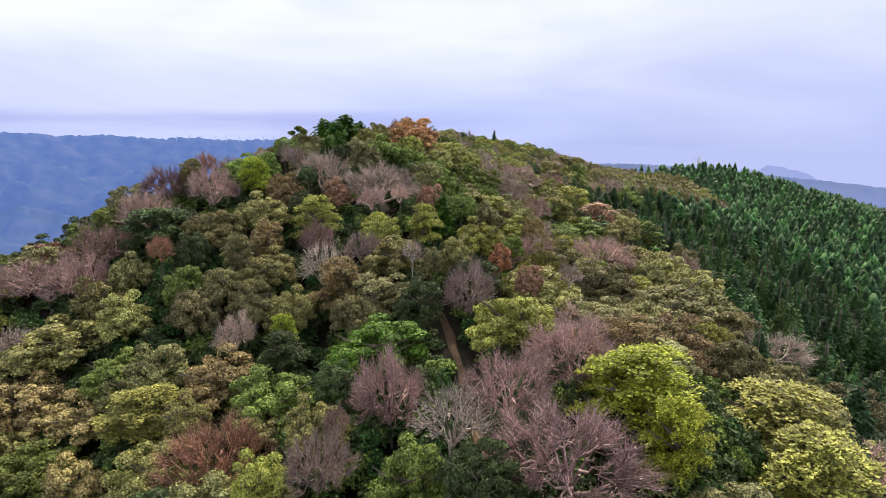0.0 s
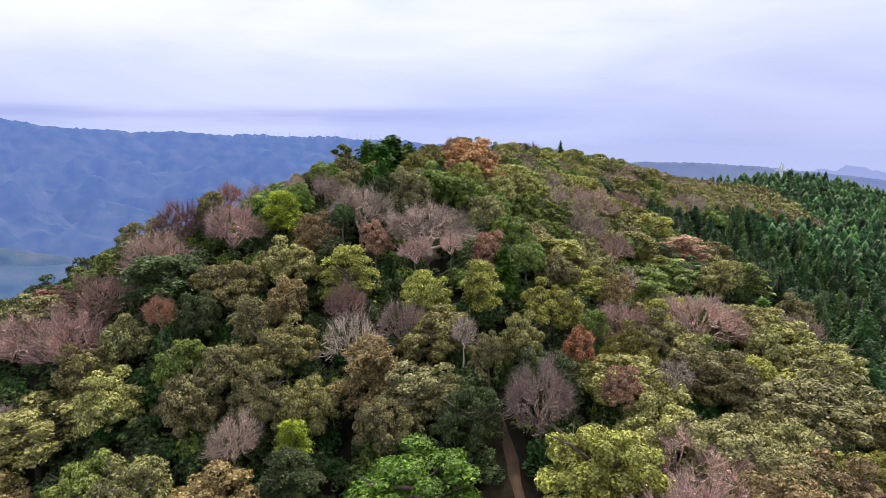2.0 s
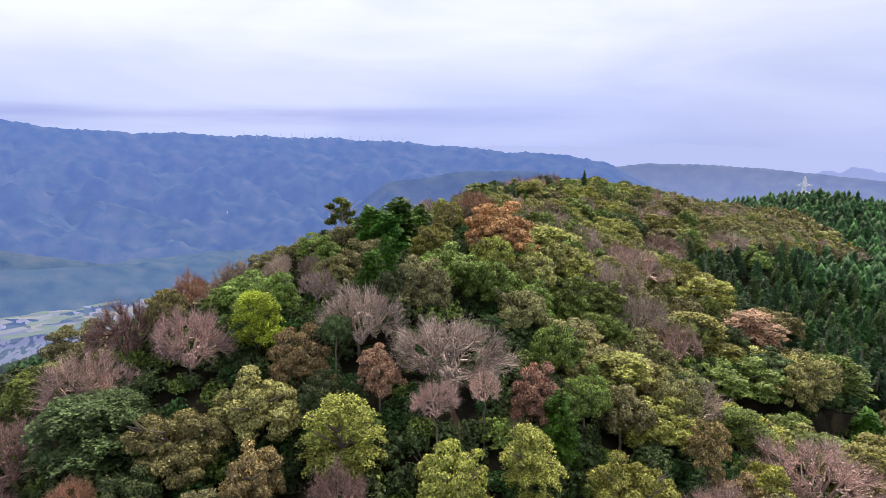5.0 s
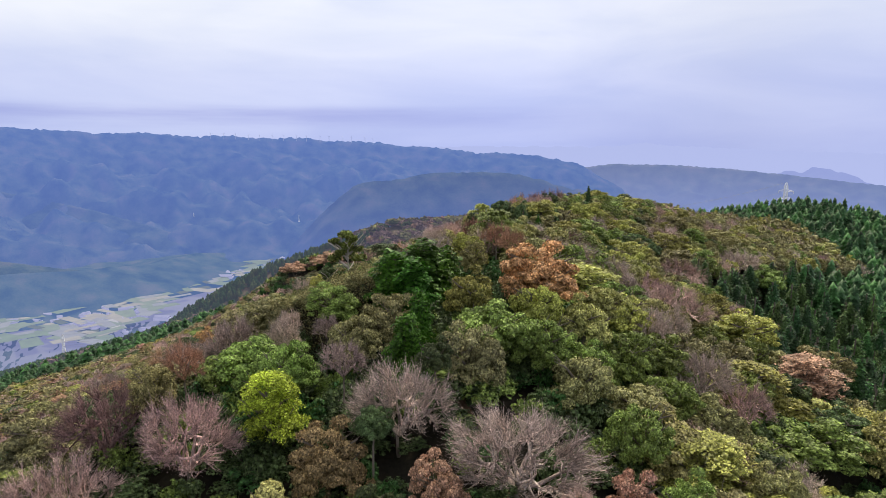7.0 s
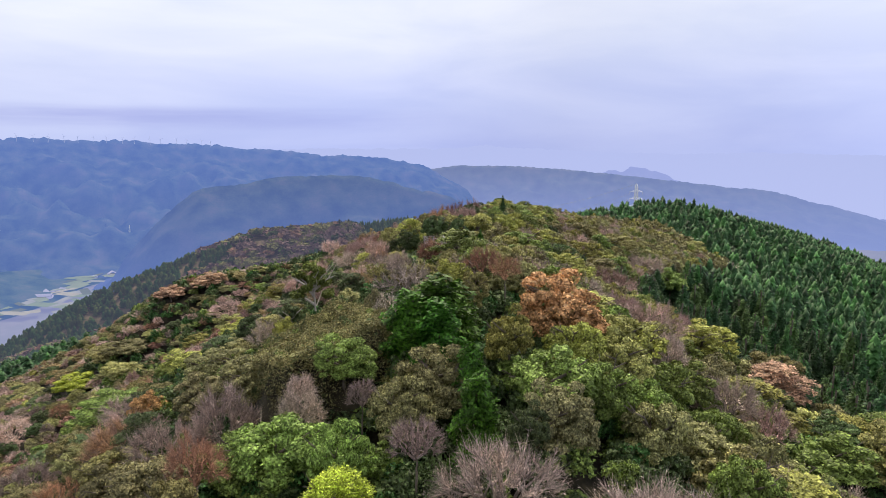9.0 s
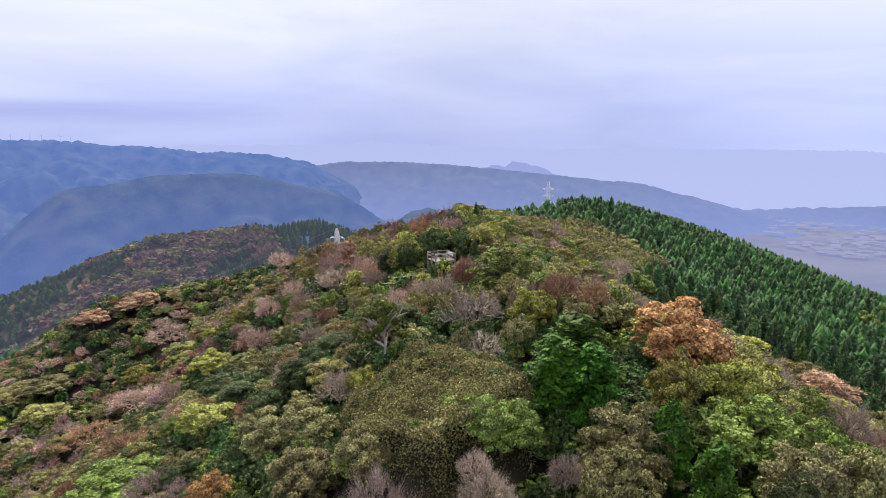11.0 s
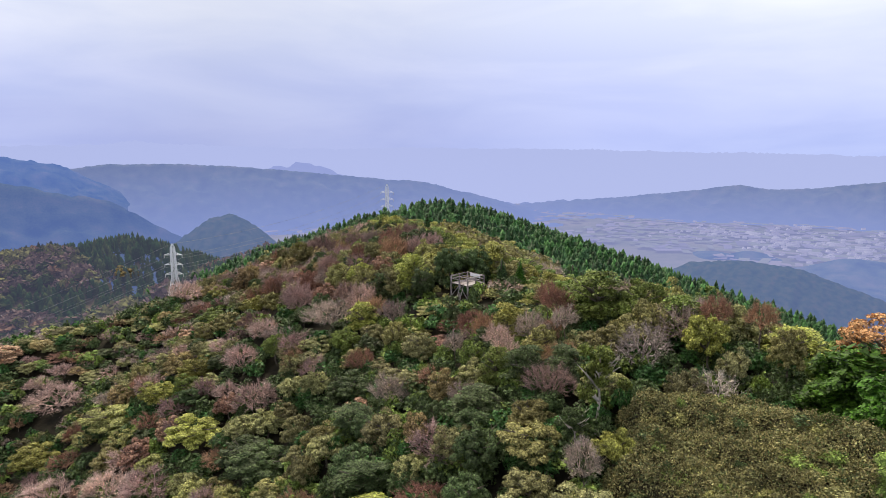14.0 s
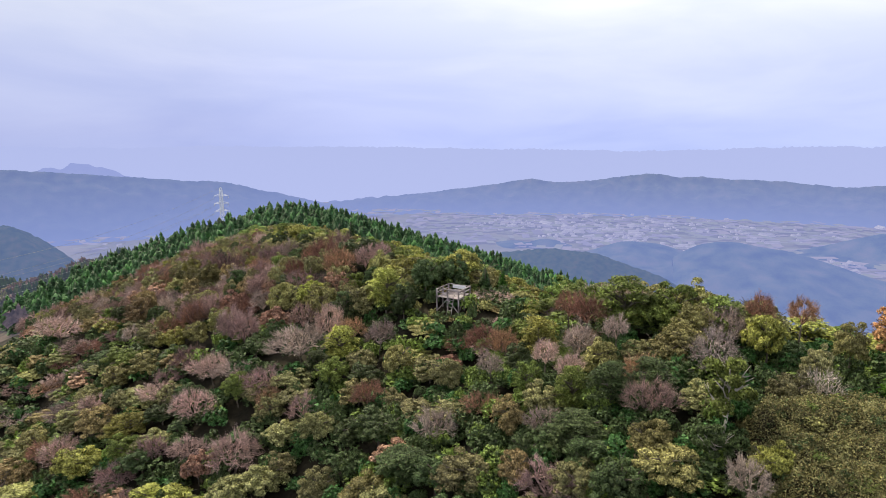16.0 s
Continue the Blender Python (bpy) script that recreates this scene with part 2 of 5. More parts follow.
NORTH_SPUR = ((10, 235, 18), (-30, 255, 3), (-60, 268, -2), (-130, 300, -47), (-170, 318, -80))
PYLON_HILL = ((260, 560, -95), (120, 520, -40), (55, 500, -12), (-50, 490, -16), (-140, 480, -47), (-200, 498, -80),
              (-257, 515, -134), (-400, 540, -250))
CONE_HILL = ((235, 962, -100), (283, 935, -62), (314, 926, -56), (345, 922, -76), (385, 920, -114))
EAST_HILL = ((860, 680, -230), (928, 570, -159), (957, 500, -151), (984, 425, -158), (1005, 320, -192), (1020, 200, -260), (1040, 50, -340))
CRESTS = ((RIDGE, 0.47, 8.7), (WEST_SPUR, 0.53, 10), (CEDAR_RIDGE, 0.33, 20), (NORTH_SPUR, 0.55, 10), (PYLON_HILL, 0.5, 25),
          (CONE_HILL, 0.5, 30), (EAST_HILL, 0.42, 40))
SWELLS = ((-3, 206, 16, 1.3), (40, 76, 16, 2.2), (24, 116, 11, -2.7), (22, 45, 7, 3.6), (-34, 175, 11, -3.6), (47, 96, 11, 5.2), (-25, 136, 7, 1.4),
          (2, 195, 24, 2.1), (-13, 118, 7, -2.2), (89, 207, 24, 2.9), (-11, 59, 7, -1.8), (-39, 220, 7, 2.3), (-29, 126, 24, 1.2), (-62, 250, 7, 2.1),
          (-21, 88, 7, -1.1), (-10, 224, 7, 2.4), (23, 58, 7, 2.3), (27, 127, 11, -1.7), (-13, 103, 7, 2.8), (-31, 103, 7, 1.8), (-3, 166, 8, -1.5), (-40, 258, 30, 1.6), (-41, 95, 9, 1.2))  # x, y, breadth, rise
VALLEY = -400.0


def crest_height(x, y, crest, slope, round_off):
    best, top, west = np.full(x.shape, 1e9), np.zeros(x.shape), np.zeros(x.shape, bool)
    for (ax, ay, az), (bx, by, bz) in zip(crest, crest[1:]):
        ux, uy = bx - ax, by - ay
        t = np.clip(((x - ax) * ux + (y - ay) * uy) / (ux * ux + uy * uy), 0, 1)
        d = np.hypot(x - ax - t * ux, y - ay - t * uy)
        near = d < best
        best, top, west = np.where(near, d, best), np.where(near, az + t * (bz - az), top), np.where(near, ux * (y - ay) - uy * (x - ax) > 0, west)
    steep = np.where(west, np.clip(best - 38, 0, 60), 0) if crest is RIDGE else 0
    return top - slope * best * best / (best + round_off) - 0.009 * steep * steep


def wave(x, y, size, seed):
    """A smooth uneven surface of about -1 to 1."""
    r = np.random.RandomState(seed)
    total = 0
    for i in range(5):
        a, k, ph = r.uniform(0, 6.28), (1.0 + 0.55 * i) / size, r.uniform(0, 6.28, 2)
        total = total + np.sin((x * np.cos(a) + y * np.sin(a)) * 6.28 * k + ph[0] + 0.8 * np.sin((y * np.cos(a) - x * np.sin(a)) * 6.28 * k * 0.7 + ph[1])) / (1.3 + i)
    return total / 2.0


def canopy(x, y):
    x, y = np.asarray(x, float), np.asarray(y, float)
    h = np.array([crest_height(x, y, *c) for c in CRESTS] + [np.full(x.shape, VALLEY)])
    top = h.max(0)
    swell = sum(rise * np.exp(-((x - sx) ** 2 + (y - sy) ** 2) / (2.0 * broad * broad)) for sx, sy, broad, rise in SWELLS)
    return top + 2.0 * np.log(np.exp((h - top) / 2.0).sum(0)) + swell


def cedar_edge(y):
    """x beyond which the cedar plantation begins."""
    return np.interp(y, [40, 70, 110, 130, 180, 191, 205, 228, 234, 258, 296, 306], [44, 43, 43, 40, 41, 54, 72, 97, 112, 127, 127, 20])


def clearing(x, y):
    """1 in the open dwarf-bamboo clearing on the shoulder, 0 in the wood."""
    d = np.hypot((x + 23.0) / 7.5, (y - 119.0) / 10.0) + 0.16 * wave(x, y, 9, 14)
    return np.clip((1.08 - d) / 0.25, 0, 1)


def stand_height(x, y):
    """Height of the trees' tops over the ground."""
    x, y = np.asarray(x, float), np.asarray(y, float)
    h = np.full(x.shape, 6.8)
    west = np.clip((-6 - x) / 12, 0, 1) * np.clip((y - 108) / 14, 0, 1)
    h = h - 2.4 * west
    h = h + 4.0 * np.clip((x - cedar_edge(y)) / 10, 0, 1) * np.clip((330 - y) / 60, 0.6, 1)
    h = h - np.clip(1.6 - np.hypot(x + 1.5, y - 169) / 9, 0, 1) * (h - 3.0)
    c = clearing(x, y)
    return h * (1 - c) + 1.2 * c


def ground(x, y):
    x, y = np.asarray(x, float), np.asarray(y, float)
    return canopy(x, y) - stand_height(x, y) + 0.35 * wave(x, y, 14, 3)


CELL, X0, Y0 = 1.5, -345.0, -30.0
table_x, table_y = np.meshgrid(X0 + CELL * np.arange(520), Y0 + CELL * np.arange(440), indexing="ij")
CANOPY_TABLE, GROUND_TABLE = canopy(table_x, table_y), ground(table_x, table_y)


def lookup(table, x, y):
    u, v = (x - X0) / CELL, (y - Y0) / CELL
    i, j = int(u), int(v)
    u, v = u - i, v - j
    return float((table[i, j] * (1 - u) + table[i + 1, j] * u) * (1 - v) + (table[i, j + 1] * (1 - u) + table[i + 1, j + 1] * u) * v)


def ground_at(x, y):
    return lookup(GROUND_TABLE, x, y)


def canopy_at(x, y):
    return lookup(CANOPY_TABLE, x, y)


def mesh(name, verts, faces, mats, index=None, smooth=False):
    """A mesh from an array of points and one of faces with equally many corners."""
    verts, faces = np.asarray(verts, np.float32), np.asarray(faces, np.int32)
    me = bpy.data.meshes.new(name)
    me.vertices.add(len(verts))
    me.vertices.foreach_set("co", verts.ravel())
    me.loops.add(faces.size)
    me.loops.foreach_set("vertex_index", faces.ravel())
    me.polygons.add(len(faces))
    me.polygons.foreach_set("loop_start", np.arange(0, faces.size, faces.shape[1], dtype=np.int32))
    for m in mats:
        me.materials.append(m)
    if index is not None:
        me.polygons.foreach_set("material_index", np.asarray(index, np.int32))
    if smooth:
        me.polygons.foreach_set("use_smooth", np.ones(len(faces), bool))
    me.update(calc_edges=True)
    me.validate()
    return me


def grid_faces(rows, columns):
    i, j = np.meshgrid(np.arange(rows - 1), np.arange(columns - 1), indexing="ij")
    a = (i * columns + j).ravel()
    return np.stack([a, a + 1, a + columns + 1, a + columns], 1)


# the ground: one sheet, fine under the walk and coarser to the horizon
radii = np.concatenate([np.linspace(0, 240, 81), 240 * (4900 / 240) ** (np.linspace(0, 1, 61)[1:])])
turns = np.linspace(0, 2 * math.pi, 361)
gr, ga = np.meshgrid(radii, turns, indexing="ij")
gx, gy = gr * np.sin(ga), 140 + gr * np.cos(ga)
gz = np.maximum(ground(gx, gy), VALLEY - 8)
# beyond 185 m the floor takes the litter with painted haze
land = new("ground", mesh("ground", np.stack([gx, gy, gz], -1).reshape(-1, 3), grid_faces(len(radii), len(turns)), [SOIL, HAZY_LITTER],
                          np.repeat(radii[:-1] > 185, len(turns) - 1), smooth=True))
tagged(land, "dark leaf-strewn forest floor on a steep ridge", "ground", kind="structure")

# ---- far distance ----


def ridge(name, nodes, air, foot, front, rear, colours, label, seed, rough=14.0, airlight=(0.21, 0.30, 0.70), low_haze=0.0):
    """A far wooded range: its crest runs through nodes and its spurs fall to foot, front metres towards the walk."""
    nodes = np.array(nodes, float)
    run = np.concatenate([[0], np.cumsum(np.hypot(*np.diff(nodes[:, :2], axis=0).T))])
    s = np.linspace(0, run[-1], max(60, int(run[-1] / 14)))
    cx, cy, cz = (np.interp(s, run, nodes[:, k]) for k in range(3))
    kernel = np.hanning(11) / np.hanning(11).sum()
    cx, cy, cz = (np.convolve(np.pad(c, 5, mode="edge"), kernel, "valid") for c in (cx, cy, cz))
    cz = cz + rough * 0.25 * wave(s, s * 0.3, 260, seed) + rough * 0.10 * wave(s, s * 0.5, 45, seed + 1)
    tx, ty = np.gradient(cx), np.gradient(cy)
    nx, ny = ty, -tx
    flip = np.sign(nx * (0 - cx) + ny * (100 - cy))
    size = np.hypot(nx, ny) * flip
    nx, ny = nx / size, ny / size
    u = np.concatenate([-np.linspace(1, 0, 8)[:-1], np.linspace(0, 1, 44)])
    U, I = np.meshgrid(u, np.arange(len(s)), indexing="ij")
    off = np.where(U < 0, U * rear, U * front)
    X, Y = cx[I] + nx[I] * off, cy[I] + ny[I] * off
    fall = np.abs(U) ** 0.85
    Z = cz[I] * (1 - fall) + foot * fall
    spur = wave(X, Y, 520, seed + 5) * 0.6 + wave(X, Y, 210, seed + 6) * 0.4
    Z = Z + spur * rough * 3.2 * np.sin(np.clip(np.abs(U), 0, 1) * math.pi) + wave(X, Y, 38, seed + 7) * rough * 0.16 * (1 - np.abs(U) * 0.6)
    # the range's haze is painted into its material as glow
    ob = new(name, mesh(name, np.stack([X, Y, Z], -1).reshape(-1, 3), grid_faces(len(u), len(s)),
                        [hazed_material(name, colours, air, airlight, 0.07, low_haze, foot + 10, float(nodes[:, 2].max()))], smooth=True))
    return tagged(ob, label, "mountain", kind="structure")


# base colour of the woods; their blue haze is emission set for each range
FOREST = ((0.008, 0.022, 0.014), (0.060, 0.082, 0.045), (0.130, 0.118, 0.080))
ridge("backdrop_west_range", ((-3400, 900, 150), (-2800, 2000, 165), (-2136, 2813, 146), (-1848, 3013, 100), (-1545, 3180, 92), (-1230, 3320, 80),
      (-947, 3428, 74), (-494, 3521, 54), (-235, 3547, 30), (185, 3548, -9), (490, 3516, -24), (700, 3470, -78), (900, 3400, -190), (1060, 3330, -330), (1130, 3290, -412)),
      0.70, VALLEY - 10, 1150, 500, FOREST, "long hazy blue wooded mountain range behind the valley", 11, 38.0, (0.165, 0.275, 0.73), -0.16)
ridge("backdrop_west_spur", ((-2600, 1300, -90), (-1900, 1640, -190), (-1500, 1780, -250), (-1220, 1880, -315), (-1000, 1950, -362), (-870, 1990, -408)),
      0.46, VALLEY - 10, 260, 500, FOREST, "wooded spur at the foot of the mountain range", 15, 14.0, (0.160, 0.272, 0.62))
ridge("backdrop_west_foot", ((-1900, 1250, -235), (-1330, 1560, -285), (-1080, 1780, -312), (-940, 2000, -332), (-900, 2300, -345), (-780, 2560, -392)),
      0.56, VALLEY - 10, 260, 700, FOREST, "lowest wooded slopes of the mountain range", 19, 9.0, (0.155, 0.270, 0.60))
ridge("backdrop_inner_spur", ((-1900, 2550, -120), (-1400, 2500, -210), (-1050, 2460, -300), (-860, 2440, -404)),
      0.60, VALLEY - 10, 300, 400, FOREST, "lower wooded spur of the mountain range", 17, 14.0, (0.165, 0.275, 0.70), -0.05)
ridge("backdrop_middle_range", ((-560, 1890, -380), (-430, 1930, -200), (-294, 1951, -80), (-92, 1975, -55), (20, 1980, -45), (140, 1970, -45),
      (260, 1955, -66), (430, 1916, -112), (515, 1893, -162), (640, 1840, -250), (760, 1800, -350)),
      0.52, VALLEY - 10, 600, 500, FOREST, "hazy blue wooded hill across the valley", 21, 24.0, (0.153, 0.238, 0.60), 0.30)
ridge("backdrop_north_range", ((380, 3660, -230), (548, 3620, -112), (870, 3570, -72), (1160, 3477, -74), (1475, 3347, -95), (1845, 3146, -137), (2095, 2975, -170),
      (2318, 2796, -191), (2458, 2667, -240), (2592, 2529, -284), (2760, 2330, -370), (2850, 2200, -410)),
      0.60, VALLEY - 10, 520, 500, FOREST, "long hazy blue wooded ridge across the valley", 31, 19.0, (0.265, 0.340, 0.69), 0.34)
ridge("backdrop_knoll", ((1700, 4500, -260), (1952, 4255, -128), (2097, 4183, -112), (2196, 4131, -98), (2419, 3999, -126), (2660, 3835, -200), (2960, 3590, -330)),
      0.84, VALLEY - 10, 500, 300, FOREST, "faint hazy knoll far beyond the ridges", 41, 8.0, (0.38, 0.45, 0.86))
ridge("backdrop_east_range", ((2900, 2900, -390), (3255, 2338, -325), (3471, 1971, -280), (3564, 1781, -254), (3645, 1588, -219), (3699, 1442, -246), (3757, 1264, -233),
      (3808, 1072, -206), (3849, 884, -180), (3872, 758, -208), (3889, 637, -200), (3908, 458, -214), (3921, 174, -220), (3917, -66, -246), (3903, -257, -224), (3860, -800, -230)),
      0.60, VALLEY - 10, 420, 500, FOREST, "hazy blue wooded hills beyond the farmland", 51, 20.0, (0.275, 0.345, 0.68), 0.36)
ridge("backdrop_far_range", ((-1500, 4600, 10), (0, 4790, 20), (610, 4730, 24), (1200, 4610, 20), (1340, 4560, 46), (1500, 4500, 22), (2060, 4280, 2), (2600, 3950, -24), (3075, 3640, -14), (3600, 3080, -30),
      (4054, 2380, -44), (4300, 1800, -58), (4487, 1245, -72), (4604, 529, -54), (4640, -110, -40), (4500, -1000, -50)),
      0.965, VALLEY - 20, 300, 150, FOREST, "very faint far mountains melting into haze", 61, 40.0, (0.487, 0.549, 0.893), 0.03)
# airlight given off by the foothills as painted haze
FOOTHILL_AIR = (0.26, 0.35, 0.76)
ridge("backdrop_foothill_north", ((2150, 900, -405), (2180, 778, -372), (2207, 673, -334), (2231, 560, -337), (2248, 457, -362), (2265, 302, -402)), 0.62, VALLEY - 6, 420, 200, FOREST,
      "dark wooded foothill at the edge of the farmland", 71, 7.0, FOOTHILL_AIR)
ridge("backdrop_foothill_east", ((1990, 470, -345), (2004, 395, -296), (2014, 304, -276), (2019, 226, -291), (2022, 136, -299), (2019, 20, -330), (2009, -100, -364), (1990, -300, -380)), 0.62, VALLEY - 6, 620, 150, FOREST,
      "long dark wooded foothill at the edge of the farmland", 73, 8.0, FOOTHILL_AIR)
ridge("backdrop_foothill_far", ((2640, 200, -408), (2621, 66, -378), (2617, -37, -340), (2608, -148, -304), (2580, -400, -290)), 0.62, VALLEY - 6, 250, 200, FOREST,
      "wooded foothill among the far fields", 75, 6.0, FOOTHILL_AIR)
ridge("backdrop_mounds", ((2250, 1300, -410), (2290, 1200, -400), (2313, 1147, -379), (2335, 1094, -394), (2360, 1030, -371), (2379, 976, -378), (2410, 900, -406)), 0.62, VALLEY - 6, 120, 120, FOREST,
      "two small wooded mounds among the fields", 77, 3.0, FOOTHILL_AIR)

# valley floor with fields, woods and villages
# haze over the floor is painted: most of its colour is glow
FIELD_HAZE = hazed_material("valley_haze", ((0.10, 0.13, 0.08), (0.20, 0.22, 0.14), (0.32, 0.30, 0.24)), 0.80, (0.285, 0.315, 0.575), 0.012)
vr = np.linspace(700, 4850, 120)
va = np.linspace(0, 2 * math.pi, 241)
VR, VA = np.meshgrid(vr, va, indexing="ij")
VX, VY = VR * np.sin(VA), 140 + VR * np.cos(VA)
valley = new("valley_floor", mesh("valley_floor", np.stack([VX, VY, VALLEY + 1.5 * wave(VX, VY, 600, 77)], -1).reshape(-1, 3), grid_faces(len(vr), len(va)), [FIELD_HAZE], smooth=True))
tagged(valley, "hazy flat valley floor of fields and villages", "valley", kind="structure")


def patch(rng, x, y, long, wide, turn, z):
    """One field with uneven corners."""
    c, s = math.cos(turn), math.sin(turn)
    pts = [(a * long * rng.uniform(0.42, 0.55), b * wide * rng.uniform(0.42, 0.55)) for a, b in ((-1, -1), (1, -1), (1, 1), (-1, 1))]
    return [(x + p * c - q * s, y + p * s + q * c, z) for p, q in pts]


# field haze is painted as glow too, thinner on the western fields
FIELDS = [hazed_material("field_" + n, (shade(c, 0.8), c, shade(c, 1.15)), a + 0.41, (0.335, 0.355, 0.615), 0.2) for n, c, a in (
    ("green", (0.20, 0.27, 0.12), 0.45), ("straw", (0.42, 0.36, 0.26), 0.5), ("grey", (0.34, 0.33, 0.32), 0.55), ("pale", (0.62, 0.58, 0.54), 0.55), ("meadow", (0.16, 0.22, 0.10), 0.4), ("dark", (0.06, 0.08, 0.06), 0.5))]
FIELDS += [hazed_material("near_field_" + n, (shade(c, 0.8), c, shade(c, 1.15)), a, (0.30, 0.34, 0.55), 0.2) for n, c, a in (
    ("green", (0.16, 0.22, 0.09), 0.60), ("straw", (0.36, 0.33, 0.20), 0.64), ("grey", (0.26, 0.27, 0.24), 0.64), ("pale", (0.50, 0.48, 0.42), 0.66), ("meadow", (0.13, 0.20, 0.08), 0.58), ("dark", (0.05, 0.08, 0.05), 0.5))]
rng = np.random.default_rng(9)
corner, which = [], []
for x0, x1, y0, y1, count, spin in ((2250, 3500, -350, 1900, 950, 0.5), (-1000, -500, 1850, 2600, 110, 1.0), (-1250, -760, 1350, 1800, 130, 0.9), (1350, 1900, 2500, 2980, 30, 0.2), (2500, 3250, 1900, 2600, 70, 0.5),
                                    (2150, 2450, -150, 300, 30, 0.4)):
    for i in range(count):
        corner += patch(rng, rng.uniform(x0, x1), rng.uniform(y0, y1), rng.uniform(40, 115), rng.uniform(18, 46), spin + rng.choice([0, 1.57]) + rng.normal(0, 0.3), VALLEY + 3.0 + 0.012 * len(which))
        which.append(int(rng.choice(6, p=(0.27, 0.22, 0.18, 0.03, 0.20, 0.10))) + (6 if x1 < 0 else 0))
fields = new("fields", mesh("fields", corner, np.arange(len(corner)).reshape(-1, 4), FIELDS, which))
tagged(fields, "patchwork of hazy green and straw-coloured rice fields", "field", kind="stuff")

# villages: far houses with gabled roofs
# walls and roofs faded by haze painted in as glow
HOUSE_WALL = hazed_material("hazy_wall", ((0.55, 0.53, 0.52), (0.75, 0.73, 0.72)), 0.82, (0.38, 0.40, 0.67), 0.3)
HOUSE_ROOF = hazed_material("hazy_roof", ((0.20, 0.21, 0.24), (0.55, 0.56, 0.60)), 0.82, (0.36, 0.38, 0.645), 0.05)
cv, cf, ci = [], [], []
for vx, vy, spread, count in ((2700, 1000, 130, 60), (2560, 760, 90, 40), (2850, 1350, 160, 50), (3050, 700, 200, 60), (2480, 480, 70, 24), (2420, 240, 60, 30), (2900, 200, 200, 40), (3200, 1300, 220, 40), (-1060, 1640, 70, 30),
                              (-860, 1560, 60, 26), (-770, 2150, 40, 14), (-660, 2400, 30, 8), (-1150, 1510, 50, 18), (1600, 2700, 60, 10), (2350, 20, 60, 26)):
    for i in range(count):
        x, y = rng.normal(vx, spread), rng.normal(vy, spread)
        w, d, h, a = rng.uniform(6, 13), rng.uniform(4.5, 7), rng.uniform(4, 6.5), rng.uniform(0, 3.14)
        if rng.random() < 0.08:
            w, d = w * 2.6, d * 2.2
        c, s = math.cos(a), math.sin(a)
        flat = [(-w, -d, 0), (w, -d, 0), (w, d, 0), (-w, d, 0), (-w, -d, h), (w, -d, h), (w, d, h), (-w, d, h), (-w * 1.05, 0, h + d * 0.55), (w * 1.05, 0, h + d * 0.55)]
        k = len(cv)
        cv += [(x + p * c - q * s, y + p * s + q * c, VALLEY + 8 + r) for p, q, r in flat]
        cf += [(k + i0, k + i1, k + i2, k + i3) for i0, i1, i2, i3 in ((0, 1, 5, 4), (1, 2, 6, 5), (2, 3, 7, 6), (3, 0, 4, 7), (4, 5, 9, 8), (6, 7, 8, 9))]
        ci += [0, 0, 0, 0, 1, 1]
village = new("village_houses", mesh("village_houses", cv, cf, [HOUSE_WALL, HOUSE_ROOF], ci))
tagged(village, "far villages of pale houses with grey gabled roofs", "houses", kind="stuff")

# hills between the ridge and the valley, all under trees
# bluish haze of these hills is painted into the trees' colour as glow
HAZY_WOOD = hazed_material("far_wood", ((0.018, 0.040, 0.024), (0.045, 0.068, 0.034), (0.085, 0.080, 0.048)), 0.48, (0.195, 0.272, 0.60), 0.5)
fa = np.radians(np.arange(-75, 112, 0.24))
fr = 330 * (1650 / 330) ** np.linspace(0, 1, 150)
FR, FA = np.meshgrid(fr, fa, indexing="ij")
FX, FY = FR * np.sin(FA), 120 + FR * np.cos(FA)
FZ = canopy(FX, FY) + 1.6 * wave(FX, FY, 17, 31) + 1.3 * wave(FX, FY, 7.5, 33) + rng.uniform(-0.9, 0.9, FX.shape)
nearer = np.clip((720 - FR) / 200, 0, 1)
south = np.clip((420 - FY) / 20, 0, 1) * np.clip((760 - FR) / 60, 0, 1)
FZ = FZ - 9.0 * nearer - 13.0 * south
far_wood = new("far_wood", mesh("far_wood", np.stack([FX, FY, FZ], -1).reshape(-1, 3), grid_faces(len(fr), len(fa)), [HAZY_WOOD]))
tagged(far_wood, "wooded lower hills between the ridge and the valley", "woodland", kind="stuff")

# ---- trees: one trunk and one crown for each kind, in unit size (radius 1, height 1) ----


def unit(v):
    return v / np.maximum(np.linalg.norm(v, axis=-1, keepdims=True), 1e-9)


def leaves(rng, centres, normals, size, squash, tilt=0.55, long=1.25):
    """Small folded leaf sprays at centres, roughly across normals. squash: height over radius, so that sprays stay even."""
    n = len(centres)
    nrm = unit(normals + tilt * rng.normal(size=(n, 3)))
    a = unit(np.cross(nrm, rng.normal(size=(n, 3))))
    b = np.cross(nrm, a)
    s = size * rng.uniform(0.55, 1.45, (n, 1))
    a, b = a * s * long, b * s
    lift = nrm * s * rng.uniform(-0.35, 0.35, (n, 1))
    corners = np.stack([-a * rng.uniform(0.7, 1.2, (n, 1)) - b * 0.6, a * rng.uniform(0.7, 1.2, (n, 1)) - b * 0.5 + lift, b * rng.uniform(0.9, 1.5, (n, 1)) - lift], 1)
    corners[:, :, 2] /= squash
    return (centres[:, None, :] + corners).reshape(-1, 3), np.arange(3 * n).reshape(-1, 3)


